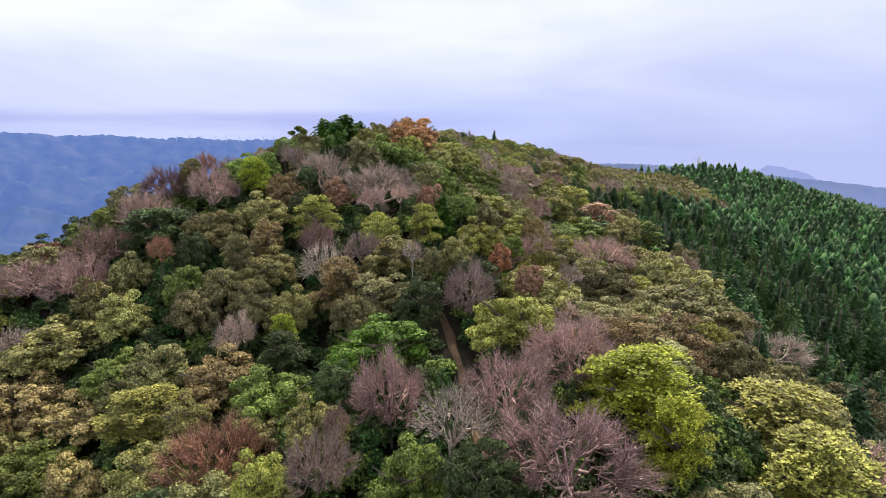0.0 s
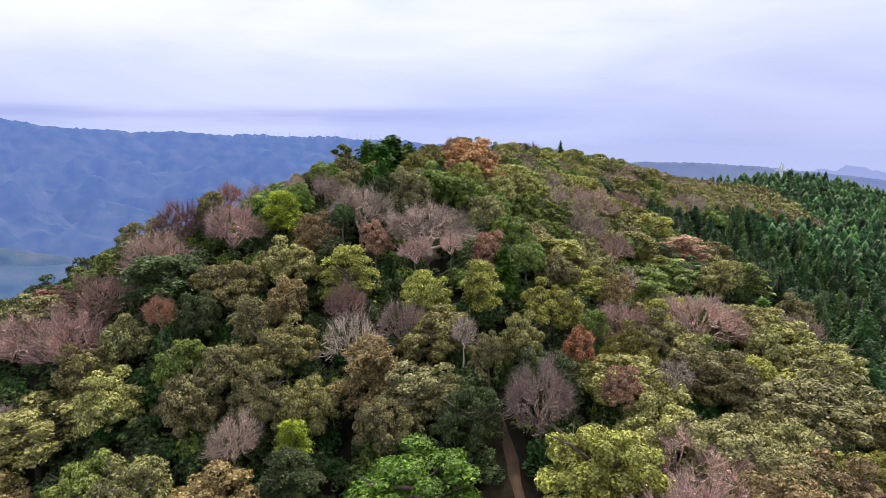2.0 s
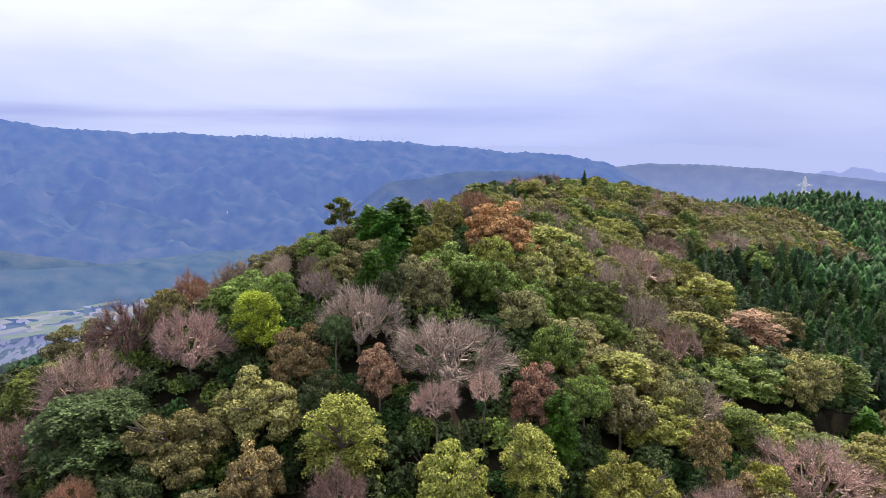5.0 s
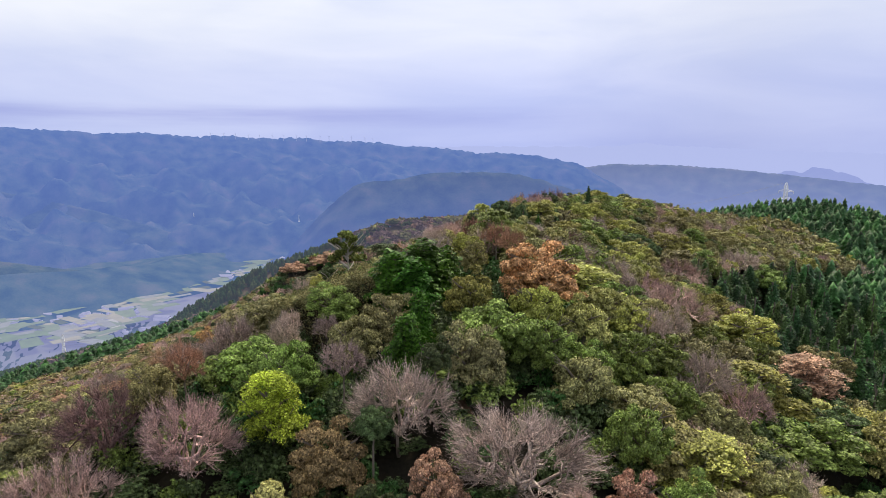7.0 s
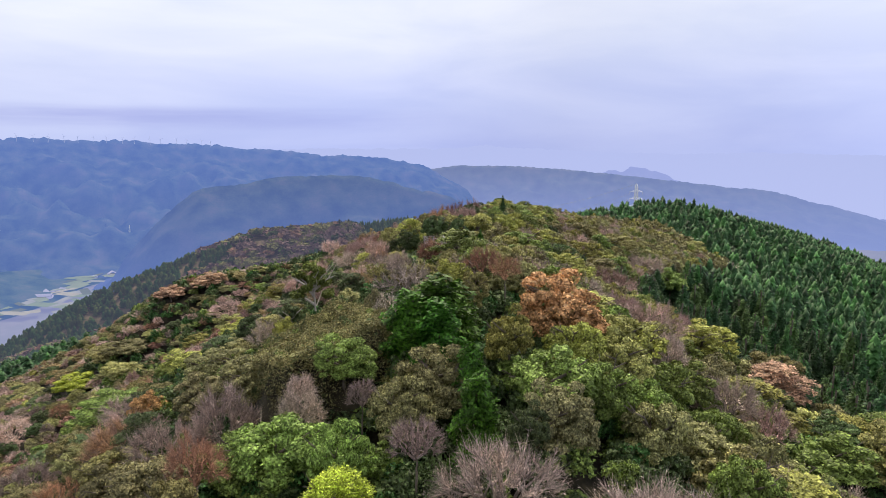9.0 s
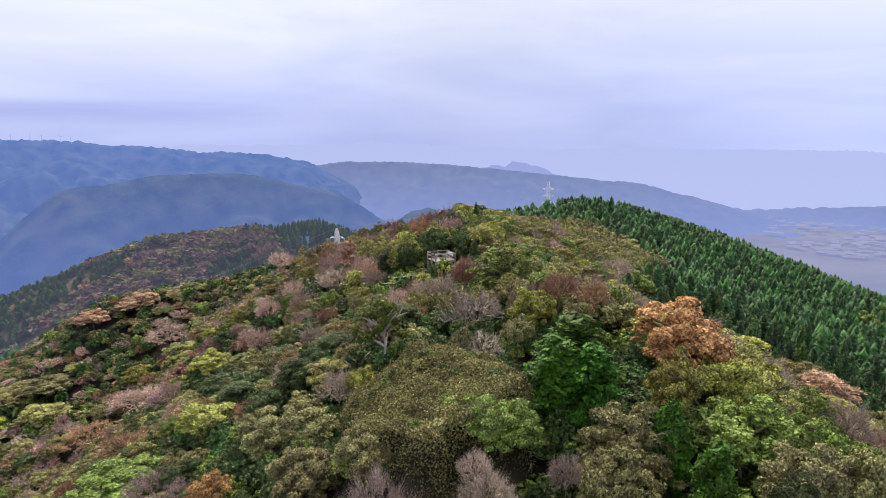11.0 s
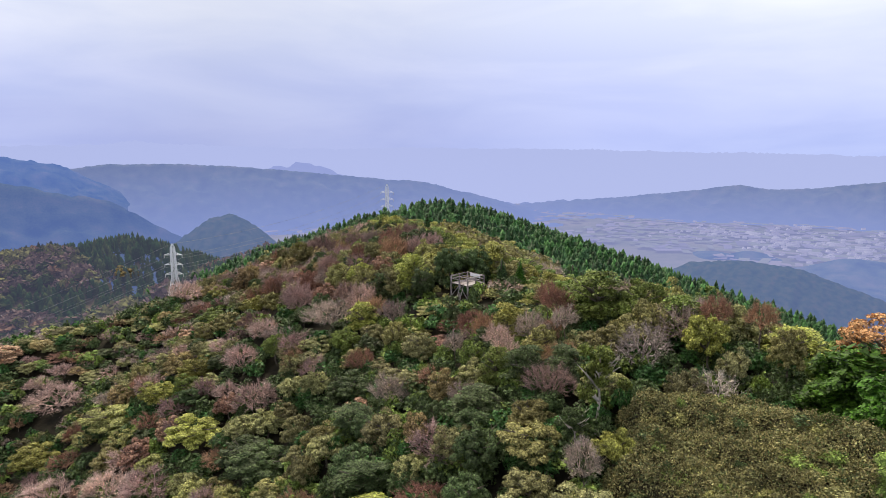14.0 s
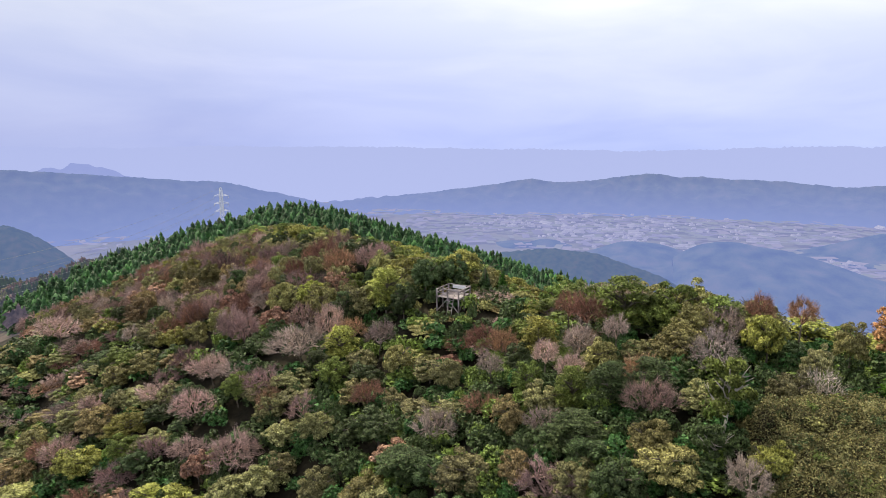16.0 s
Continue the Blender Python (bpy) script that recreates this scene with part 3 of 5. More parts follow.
def tubes(starts, ends, r0, r1, sides=3):
    """Tapered limbs between pairs of points."""
    starts, ends = np.asarray(starts, float), np.asarray(ends, float)
    n = len(starts)
    axis = unit(ends - starts)
    side = unit(np.cross(axis, np.where(np.abs(axis[:, 2:3]) < 0.9, [[0, 0, 1.0]], [[1.0, 0, 0]])))
    other = np.cross(axis, side)
    rings = []
    for base, rad in ((starts, r0), (ends, r1)):
        rad = np.broadcast_to(np.asarray(rad, float).reshape(-1, 1), (n, 1))
        for k in range(sides):
            w = 2 * math.pi * k / sides
            rings.append(base + rad * (math.cos(w) * side + math.sin(w) * other))
    v = np.stack(rings, 1).reshape(-1, 3)
    k = np.arange(n)[:, None] * (2 * sides)
    f = []
    for i in range(sides):
        j = (i + 1) % sides
        f += [k + np.array([[i, j, sides + j]]), k + np.array([[i, sides + j, sides + i]])]
    return v, np.concatenate(f)


def join(pieces):
    vs, fs, base = [], [], 0
    for v, f in pieces:
        vs.append(v)
        fs.append(np.asarray(f) + base)
        base += len(v)
    return np.concatenate(vs), np.concatenate(fs)


def limbs(rng, top, count, reach, low, high, thick):
    """A slightly bent trunk with limbs that fork once."""
    bend = np.cumsum(np.vstack([[0, 0, 0], rng.normal(0, 0.04, (4, 3))]), 0)
    z = np.linspace(-0.06, top, 5)
    axis = np.stack([bend[:, 0], bend[:, 1], z], 1)
    rings = []
    for p, r in zip(axis, thick * np.linspace(1, 0.45, 5)):
        w = np.arange(6) * math.pi / 3
        rings.append(np.stack([p[0] + r * np.cos(w), p[1] + r * np.sin(w), np.full(6, p[2])], 1))
    k = np.arange(6)
    stem = [np.stack([6 * i + k, 6 * i + (k + 1) % 6, 6 * i + 6 + (k + 1) % 6], 1) for i in range(4)]
    stem += [np.stack([6 * i + k, 6 * i + 6 + (k + 1) % 6, 6 * i + 6 + k], 1) for i in range(4)]
    pieces = [(np.concatenate(rings), np.concatenate(stem))]
    collars = []
    for i in range(count):
        h = rng.uniform(low, min(high, top))
        a = i * 2.4 + rng.uniform(-0.4, 0.4)
        base = np.array([np.interp(h, z, axis[:, 0]), np.interp(h, z, axis[:, 1]), h])
        out_v = np.array([math.cos(a), math.sin(a), 0]) * reach * rng.uniform(0.35, 0.6)
        mid_p = base + out_v + [0, 0, rng.uniform(0.10, 0.2)]
        root_at = int(np.linalg.norm(pieces[0][0] - base, axis=1).argmin())
        limb_at = sum(len(p[0]) for p in pieces)
        pieces.append(tubes([base], [mid_p], thick * 0.45, thick * 0.25, 4))
        collars.append((root_at, limb_at, limb_at + 1))
        for j in (-1, 1):
            a2 = a + j * rng.uniform(0.3, 0.7)
            tip_p = mid_p + np.array([math.cos(a2), math.sin(a2), 0]) * reach * rng.uniform(0.25, 0.42) + [0, 0, rng.uniform(0.05, 0.16)]
            collars.append((limb_at + 4, limb_at + 5, sum(len(p[0]) for p in pieces)))
            pieces.append(tubes([mid_p], [tip_p], thick * 0.25, thick * 0.08, 3))
    v, f = join(pieces)
    return v, np.concatenate([f, np.array(collars, int).reshape(-1, 3)])


def round_crown(rng, count, size, squash):
    """A dense uneven crown: a few lobes of many flattened leafy clumps, with gaps between them."""
    lobes = [(0.0, 0.0, 0.56, 0.74, 0.36)]
    for a in rng.uniform(0, 6.283, 3):
        lobes.append((0.42 * math.cos(a), 0.42 * math.sin(a), rng.uniform(0.40, 0.60), rng.uniform(0.40, 0.56), rng.uniform(0.20, 0.30)))
    c, r = [], []
    for n, (x, y, z, wide, tall_r) in zip((34, 17, 15, 13), lobes):
        k = np.arange(n) + 0.5
        elev = np.arcsin(np.clip(-0.45 + 1.43 * k / n, -1, 1))
        az = k * 2.39996 + rng.uniform(-0.5, 0.5, n)
        wob = rng.uniform(0.62, 1.05, n)
        c.append(np.stack([x + np.cos(elev) * np.cos(az) * wob * wide, y + np.cos(elev) * np.sin(az) * wob * wide, z + tall_r * np.sin(elev) * wob], 1))
        r.append(rng.uniform(0.10, 0.25, n))
    c, r = np.concatenate(c), np.concatenate(r)
    pick = rng.choice(len(r), count, p=r ** 2 / (r ** 2).sum())
    d = unit(rng.normal(size=(count, 3)) + np.array([0, 0, 0.4]) + 0.8 * (c[pick] - [0, 0, 0.45]) * [1, 1, 2])
    rad = r[pick][:, None] * (rng.uniform(0.25, 1.0, (count, 1)) ** 0.45 + rng.exponential(0.05, (count, 1)))
    p = c[pick] + d * rad * np.array([1, 1, 0.62 / squash])
    return leaves(rng, p, d + [0, 0, 0.25], size, squash, 0.42)


def tier_crown(rng, count, size, squash):
    """Flat leafy sprays in layers, as on maples and cherry trees."""
    tiers = 22
    h = np.sort(rng.uniform(0.34, 0.97, tiers))
    az = np.arange(tiers) * 2.39996 + rng.uniform(-0.4, 0.4, tiers)
    dist = np.sqrt(np.clip(1 - ((h - 0.42) / 0.58) ** 2, 0.02, 1)) * rng.uniform(0.45, 0.72, tiers)
    c = np.stack([np.cos(az) * dist, np.sin(az) * dist, h], 1)
    r = rng.uniform(0.26, 0.46, tiers)
    pick = rng.choice(tiers, count, p=r ** 2 / (r ** 2).sum())
    a, q = rng.uniform(0, 6.283, count), np.sqrt(rng.uniform(0, 1, count)) * r[pick]
    q = q * (1 + 0.25 * np.sin(a * 5 + pick))
    p = c[pick] + np.stack([np.cos(a) * q, np.sin(a) * q, 0.045 * (1 - (q / r[pick]) ** 2) + rng.normal(0, 0.018, count)], 1)
    return leaves(rng, p, np.tile([0, 0, 1.0], (count, 1)), size, squash, 0.35, 1.4)


def dome_points(rng, count, low, high):
    """Points spread through the upper part of a dome, between two fractions of its radius."""
    k = np.arange(count) + 0.5
    elev = np.arcsin(np.clip(-0.12 + 1.1 * k / count, -1, 1))
    az = k * 2.39996 + rng.uniform(-0.3, 0.3, count)
    q = rng.uniform(low, high, count) * (1 + 0.20 * np.sin(az * 2 + 1) * np.cos(elev) + 0.16 * np.sin(az * 5 + 2) + 0.10 * np.sin(elev * 7 + az))
    return np.stack([np.cos(elev) * np.cos(az) * q, np.cos(elev) * np.sin(az) * q, 0.46 + 0.50 * np.sin(elev) * q], 1)


def bare_crown(rng, count, size, squash):
    """Leafless crown: limbs that fork into a haze of upswept twigs, with a few withered leaves."""
    fork = np.array([[0.0, 0.0, 0.26]])
    parents, pieces, thick = fork, [], 0.040
    for number, low, high in zip((9, 40, 170) if count > 1000 else (5, 14, 36) if count > 200 else (3, 8, 16), (0.25, 0.5, 0.7), (0.42, 0.68, 0.93)):
        pts = dome_points(rng, number, low, high)
        if len(parents) > 1:
            gap = np.linalg.norm((pts[:, None] - parents[None]) * [1, 1, 1.3] + [0, 0, 0.0], axis=2)
            start = parents[gap.argmin(1)]
        else:
            start = np.repeat(parents, number, 0)
        mid_p = start * 0.5 + pts * 0.5 + rng.normal(0, 0.025, pts.shape) - [0, 0, 0.015]
        pieces += [tubes(start, mid_p, thick, thick * 0.75, 3), tubes(mid_p, pts, thick * 0.75, thick * 0.5, 3)]
        thick *= 0.48
        parents, last_start = pts, start
    pick = rng.choice(len(pts), count)
    u = rng.uniform(0.0, 1.0, (count, 1))
    base = last_start[pick] * (1 - u) + pts[pick] * u
    outward = unit((pts[pick] - fork) * [1, 1, 1.6])
    way = (outward * rng.uniform(0.08, 0.24, (count, 1)) + rng.normal(0, 0.085, (count, 3)) + [0, 0, 0.03]) * [1, 1, 0.55]
    across = unit(np.cross(way, rng.normal(size=(count, 3)))) * size * 0.115
    across[:, 2] /= squash
    v = np.stack([base - across, base + across, base + way], 1).reshape(-1, 3)
    pieces.append((v, np.arange(count * 3).reshape(-1, 3)))
    few = count // 7
    at = rng.choice(count, few)
    pieces.append(leaves(rng, base[at] + way[at] * rng.uniform(0.3, 1, (few, 1)), rng.normal(size=(few, 3)), size * 0.40, squash))
    return join(pieces)


def skirts(rng, tiers, points):
    """Ragged drooping skirts of boughs, one over another, that narrow to a tip."""
    vs, fs, base = [], [], 0
    for i in range(tiers):
        top = 1.0 - 0.88 * i / tiers
        low = top - 1.35 / tiers - rng.uniform(0, 0.05)
        wide = (1.02 - low) ** 0.70 * 0.95 * rng.uniform(0.85, 1.1)
        a = np.arange(2 * points) * math.pi / points + rng.uniform(0, 6.3)
        q = np.where(np.arange(2 * points) % 2 == 0, wide, wide * 0.56) * rng.uniform(0.78, 1.18, 2 * points)
        ring = np.stack([np.cos(a) * q, np.sin(a) * q, low + (wide - q) * 0.22 + rng.uniform(-0.012, 0.012, 2 * points)], 1)
        vs += [ring, np.array([[rng.normal(0, 0.02), rng.normal(0, 0.02), min(top + 0.02, 1.0)]])]
        k = np.arange(2 * points)
        fs.append(np.stack([base + k, base + (k + 1) % (2 * points), np.full(2 * points, base + 2 * points)], 1))
        base += 2 * points + 1
    return np.concatenate(vs), np.concatenate(fs)


def conifer_crown(rng, count, size, squash):
    """A spire of drooping needle branches in whorls."""
    if count < 1000:
        shape = skirts(rng, *((7, 6) if count else (5, 5)))
        if count == 0:
            return shape
        return join([shape, needles(rng, count, size, squash)])
    v, f = skirts(rng, 10, 8)
    return join([(v * [0.72, 0.72, 0.96], f), needles(rng, count, size, squash)])


def needles(rng, count, size, squash):
    h = 1 - np.sqrt(rng.uniform(0.0004, 0.86, count)) * 0.98
    whorl = np.floor(h * 17) / 17 + 0.02
    h = 0.5 * h + 0.5 * whorl
    az = np.floor(rng.uniform(0, 11, count)) * 0.5712 + whorl * 40 + rng.normal(0, 0.16, count)
    reach = (1.02 - h) ** 0.66 * 0.92 * (0.82 + 0.3 * np.sin(az * 3 + whorl * 90))
    q = reach * np.sqrt(rng.uniform(0.08, 1, count))
    p = np.stack([np.cos(az) * q, np.sin(az) * q, h - 0.10 * q + rng.normal(0, 0.006, count)], 1)
    nrm = np.stack([np.cos(az) * 0.5, np.sin(az) * 0.5, np.full(count, 0.9)], 1)
    return leaves(rng, p, nrm, size, squash, 0.4, 1.5)


def cypress_crown(rng, count, size, squash):
    """A broad bushy conifer with a blunt top and hanging fans of scale leaves."""
    v, f = needles(rng, count, size, squash)
    k = np.clip(1.04 - v[:, 2], 0.02, 1)
    r = np.hypot(v[:, 0], v[:, 1])
    swell = np.clip(k ** 0.36 / k ** 0.66, 0, 2.6) * 0.96 * (1 + 0.10 * np.sin(v[:, 2] * 31 + np.arctan2(v[:, 1], v[:, 0]) * 3))
    v[:, 0] *= swell
    v[:, 1] *= swell
    v[:, 2] += 0.03 * np.sin(v[:, 0] * 9) * np.cos(v[:, 1] * 8)
    return v, f


def pine_crown(rng, count, size, squash):
    """A thin, open crown of a few flat tufts on long bare limbs."""
    tufts = 13
    az = np.arange(tufts) * 2.39996
    h = np.linspace(0.55, 0.97, tufts)
    dist = rng.uniform(0.2, 0.85, tufts) * np.sqrt(np.clip(1.15 - ((h - 0.5) / 0.5) ** 2, 0.1, 1))
    c = np.stack([np.cos(az) * dist, np.sin(az) * dist, h], 1)
    r = rng.uniform(0.2, 0.36, tufts)
    pick = rng.integers(0, tufts, count)
    d = unit(rng.normal(size=(count, 3)))
    p = c[pick] + d * r[pick][:, None] * rng.uniform(0.3, 1, (count, 1)) * [1, 1, 0.22]
    return leaves(rng, p, np.tile([0, 0, 1.0], (count, 1)), size, squash, 0.6)


KINDS = {  # crown, height over radius, trunk's top, limbs, object's name
    "round": (round_crown, 1.9, 0.66, 7, "broadleaf_tree"),
    "tier": (tier_crown, 1.9, 0.86, 9, "layered_tree"),
    "bare": (bare_crown, 1.9, 0.30, 0, "bare_tree"),
    "gaunt": (bare_crown, 1.9, 0.30, 0, "leafless_tree"),
    "conifer": (conifer_crown, 3.2, 0.95, 0, "conifer_tree"),
    "cypress": (cypress_crown, 2.2, 0.9, 0, "cypress_tree"),
    "pine": (pine_crown, 2.2, 0.9, 10, "open_crowned_tree"),
}
DETAIL = {  # leaf sprays and their size for trees passed near, farther and far off; last, for those passed nearest
    "round": ((13500, 0.0260), (7500, 0.0340), (1400, 0.068), (400, 0.128), (110, 0.235), (20000, 0.0212)),
    "tier": ((11000, 0.0270), (6400, 0.0350), (1200, 0.070), (360, 0.128), (110, 0.230), (17000, 0.0216)),
    "bare": ((5600, 0.034), (3600, 0.044), (600, 0.095), (280, 0.130), (90, 0.20), (7500, 0.029)),
    "gaunt": ((1500, 0.040), (1300, 0.048), (600, 0.095), (280, 0.130), (90, 0.20)),
    "conifer": ((9000, 0.034), (4600, 0.045), (210, 0.105), (60, 0.16), (0, 0.2)),
    "cypress": ((19000, 0.0245), (9000, 0.034), (260, 0.160), (260, 0.16), (70, 0.3)),
    "pine": ((7000, 0.036), (2500, 0.055), (220, 0.160), (220, 0.16), (80, 0.26)),
}
SHAPES = {}
for kind_i, (kind, (crown_of, squash, top, arms, _)) in enumerate(KINDS.items()):
    for variant in range(4):
        rng = np.random.default_rng(100 * kind_i + variant)
        trunk = limbs(rng, top, arms, 0.9, 0.30, 0.75, 0.055 if kind not in ("conifer", "cypress") else 0.09)
        trunk_mesh = mesh(kind + "_trunk", *trunk, [BARK])
        for level, (count, size) in enumerate(DETAIL[kind]):
            v, f = crown_of(np.random.default_rng(100 * kind_i + variant + 7), count, size, squash)
            SHAPES[kind, variant, level] = (trunk_mesh, v, f)
CROWNS = {}


def crown_mesh_of(kind, variant, level, colour):
    """The crown's mesh in one colour, made once and shared by all trees alike."""
    key = kind, variant, level, colour
    if key not in CROWNS:
        _, v, f = SHAPES[kind, variant, level]
        CROWNS[key] = mesh(kind + "_crown", v, f, [FOLIAGE[colour]])
    return CROWNS[key]


def trunk_mesh_of(kind, variant, pale, deep):
    """The trunk's mesh; deep: with a long bare foot, for slim trees drawn up among tall ones."""
    key = kind, variant, pale, deep
    if key not in CROWNS:
        CROWNS[key] = SHAPES[kind, variant, 0][0].copy()
        for vertex in CROWNS[key].vertices:
            if deep and vertex.co.z < 0:
                vertex.co.z = -1.7
        CROWNS[key].materials[0] = PALE_BARK if pale else BARK
    return CROWNS[key]


LOOKS = {
    "dark": "dense dark green leaves", "green": "dense green leaves", "fresh": "dense bright fresh green leaves", "greygreen": "dull grey-green leaves", "olive": "thinning olive-green leaves",
    "pale": "dense pale olive leaves", "ochre": "withering brownish yellow leaves", "yellowgreen": "yellowing green leaves", "lime": "bright lime-yellow leaves", "orange": "orange autumn leaves",
    "rust": "rusty red-brown autumn leaves", "pink": "a haze of pinkish twigs", "grey": "a haze of grey-brown twigs", "white": "pale whitish branches",
    "brown": "dark brown twigs", "bright": "bright green needles", "mid": "deep green needles", "cedar": "dark blue-green needles", "cedarlight": "lighter green needles",
}
FORMS = {"round": "domed broadleaf tree with", "tier": "layered spreading tree with", "bare": "leafless wide-crowned tree with", "gaunt": "gaunt leafless tree with", "conifer": "pointed conifer with", "cypress": "broad bushy cypress with",
         "pine": "slender open tree with"}
# the line over the wood from which it is seen, with the bearing of the open view
LINE = ((0, 0, 0), (0, 20, -3), (-2, 36, -3), (-8, 46, 0), (-18, 53, 8), (-30, 62, 17), (-42, 73, 24), (-56, 87, 33), (-68, 102, 44), (-74, 114, 52), (-78, 127, 61))


def seen_from(x, y):
    """How near the wood at this spot is passed."""
    best = 400.0
    for vx, vy, bearing in LINE:
        away = math.hypot(x - vx, y - vy)
        off = (math.degrees(math.atan2(x - vx, y - vy)) - bearing + 180) % 360 - 180
        if abs(off) < 39 and away > 24:
            best = min(best, away)
    return best


standing = []  # x, y, width of every tree


def tree(kind, colour, x, y, width, over=0.8, level=0, tall=None, variant=None, turn=None, group="trees of the mixed wood"):
    """Plant one tree: its foot on the ground, its crown's top a little over the wood's general height."""
    i = len(standing)
    variant = (i * 7 + i // 5) % 4 if variant is None else variant
    if level == 0 and kind in ("round", "tier", "bare") and seen_from(x, y) < 43:
        level = 5
    z = ground_at(x, y)
    tall = tall or max(canopy_at(x, y) + over - z, 5.5 if kind == "cypress" else 2.2)
    if colour in ("orange", "lime", "rust", "white", "brown", "ochre", "mid", "bright", "cedarlight", "pale"):
        variant = variant % 2
    slim = 1.32 if kind in ("round", "tier") else 1.15
    deep = kind in ("round", "tier", "bare", "gaunt") and tall > slim * width
    if deep:
        z, tall = z + tall - slim * width, slim * width
    species = KINDS[kind][4]
    if kind == "round":
        species = {"dark": "evergreen_oak", "green": "laurel_tree", "olive": "oak_tree" if width > 6.6 else "young_oak", "greygreen": "scrub_oak" if width < 5.2 else "broadleaf_tree", "pale": "chinquapin_tree", "yellowgreen": "yellowing_tree", "lime": "yellowing_tree"}.get(colour, "autumn_tree")
    elif kind == "tier" and colour in ("yellowgreen", "ochre", "rust"):
        species = "maple_tree"
    elif kind == "bare":
        species = "leafless_tree" if colour in ("grey", "white", "brown") else "withered_tree" if colour == "rust" else "bare_tree" if width > 5.6 else "bare_sapling"
    root = new(species)
    spin = (i * 2.399) % 6.283 if turn is None else turn
    root.matrix_world = Matrix.LocRotScale((x, y, z - 0.1), Euler((0.03 * math.sin(i), 0.03 * math.cos(i * 3), spin)), (width / 2 * (1 + 0.12 * math.sin(i * 1.7)), width / 2 * (1 - 0.12 * math.sin(i * 1.7)), tall))
    for name, data in (("trunk", trunk_mesh_of(kind, variant, colour == "white" or kind == "pine", deep)), ("crown", crown_mesh_of(kind, variant, level, colour))):
        new(name, data).parent = root
    tagged(root, FORMS[kind] + " " + LOOKS[colour], "tree", group)
    standing.append((x, y, width))
    return root


def woods(name, rows, levels, label, category="trees", group="", palette=FOLIAGE, thin=1):
    """Many far trees in one mesh. rows: kind, colour, x, y, z, width, height."""
    pieces, index, mats = [], [], []
    for i, (kind, colour, x, y, z, width, tall, *level) in enumerate(rows):
        level = level[0] if level else levels
        _, v, f = SHAPES[kind, i % 4, level]
        f = f[::thin]
        v = v[f].reshape(-1, 3) if thin > 1 else v
        f = np.arange(len(v)).reshape(-1, 3) if thin > 1 else f
        a = i * 2.399
        c, s = math.cos(a) * width / 2, math.sin(a) * width / 2
        p = np.stack([x + v[:, 0] * c - v[:, 1] * s, y + v[:, 0] * s + v[:, 1] * c, z + v[:, 2] * tall], 1)
        pieces.append((p, f))
        if palette[colour] not in mats:
            mats.append(palette[colour])
        index.append(np.full(len(f), mats.index(palette[colour])))
    v, f = join(pieces)
    ob = new(name, mesh(name, v, f, mats, np.concatenate(index)))
    return tagged(ob, label, category, group, "stuff")

# ---- trail ----
WAY = ((5.0, 30), (4.4, 44), (3.7, 54), (3.2, 60), (1.0, 70), (-3.0, 82), (-9.0, 98))
ws = np.linspace(0, len(WAY) - 1, 150)
wx, wy = (np.interp(ws, range(len(WAY)), [p[k] for p in WAY]) + 0.4 * wave(ws * 9, ws * 0, 30, 5 + k) for k in range(2))
wnx, wny = np.gradient(wy), -np.gradient(wx)
wn_len = np.hypot(wnx, wny)
strip = []
for k in np.linspace(-1, 1, 7):
    half_w = 0.36 + 0.12 * wave(ws * 5, ws, 8, 9)
    px, py = wx + wnx / wn_len * k * half_w, wy + wny / wn_len * k * half_w
    strip.append(np.stack([px, py, ground(px, py) + 0.10 - 0.08 * abs(k) ** 3], 1))
trail = new("trail", mesh("trail", np.concatenate(strip), grid_faces(7, 150), [TRAIL], smooth=True))
tagged(trail, "narrow trodden trail of bare reddish soil", "path", kind="structure")


def off_trail(x, y):
    return float(np.hypot(wx - x, wy - y).min())


# ---- trees that stand out ----
tree("round", "orange", -0.6, 115.4, 10.4, tall=8.7)
tree("pine", "green", -23.3, 131.2, 5.8, tall=8.4, variant=0, turn=0.6)
tree("pine", "dark", -26.0, 131.6, 3.6, tall=4.6, variant=2)
tree("cypress", "bright", -12.6, 114.6, 9.4, 2.8)
tree("cypress", "bright", -15.6, 112.4, 8.0, 2.0)
tree("cypress", "bright", -10.5, 116.5, 7.5, 1.6)
tree("cypress", "bright", -13.5, 110.4, 6.5, 0.8)
tree("cypress", "bright", -12.6, 103.1, 4.2, 0.9)
tree("cypress", "bright", -13.6, 98.9, 5.0, 0.8)
tree("conifer", "mid", 24.5, 206.2, 4.0, 2.6)
tree("conifer", "mid", 4.2, 166.4, 3.6, 1.6)
tree("conifer", "bright", 6.6, 164.6, 3.4, 1.2)
tree("round", "dark", 0.6, 174.6, 5.4, 3.4)
tree("round", "dark", 4.6, 171.6, 5.0, 2.6)
tree("round", "dark", -4.6, 175.0, 5.0, 2.4)
tree("tier", "yellowgreen", -3.0, 179.0, 6.5, 2.6)
tree("tier", "yellowgreen", 8.0, 172.0, 7.5, 2.4)
tree("bare", "rust", -6.6, 148.2, 5.4, tall=3.4)
tree("bare", "rust", -8.5, 163.8, 5.0, tall=2.6)
tree("bare", "pink", -9.0, 158.5, 5.4, tall=3.2)
# kind, colour, place and breadth of the rest that can be told apart

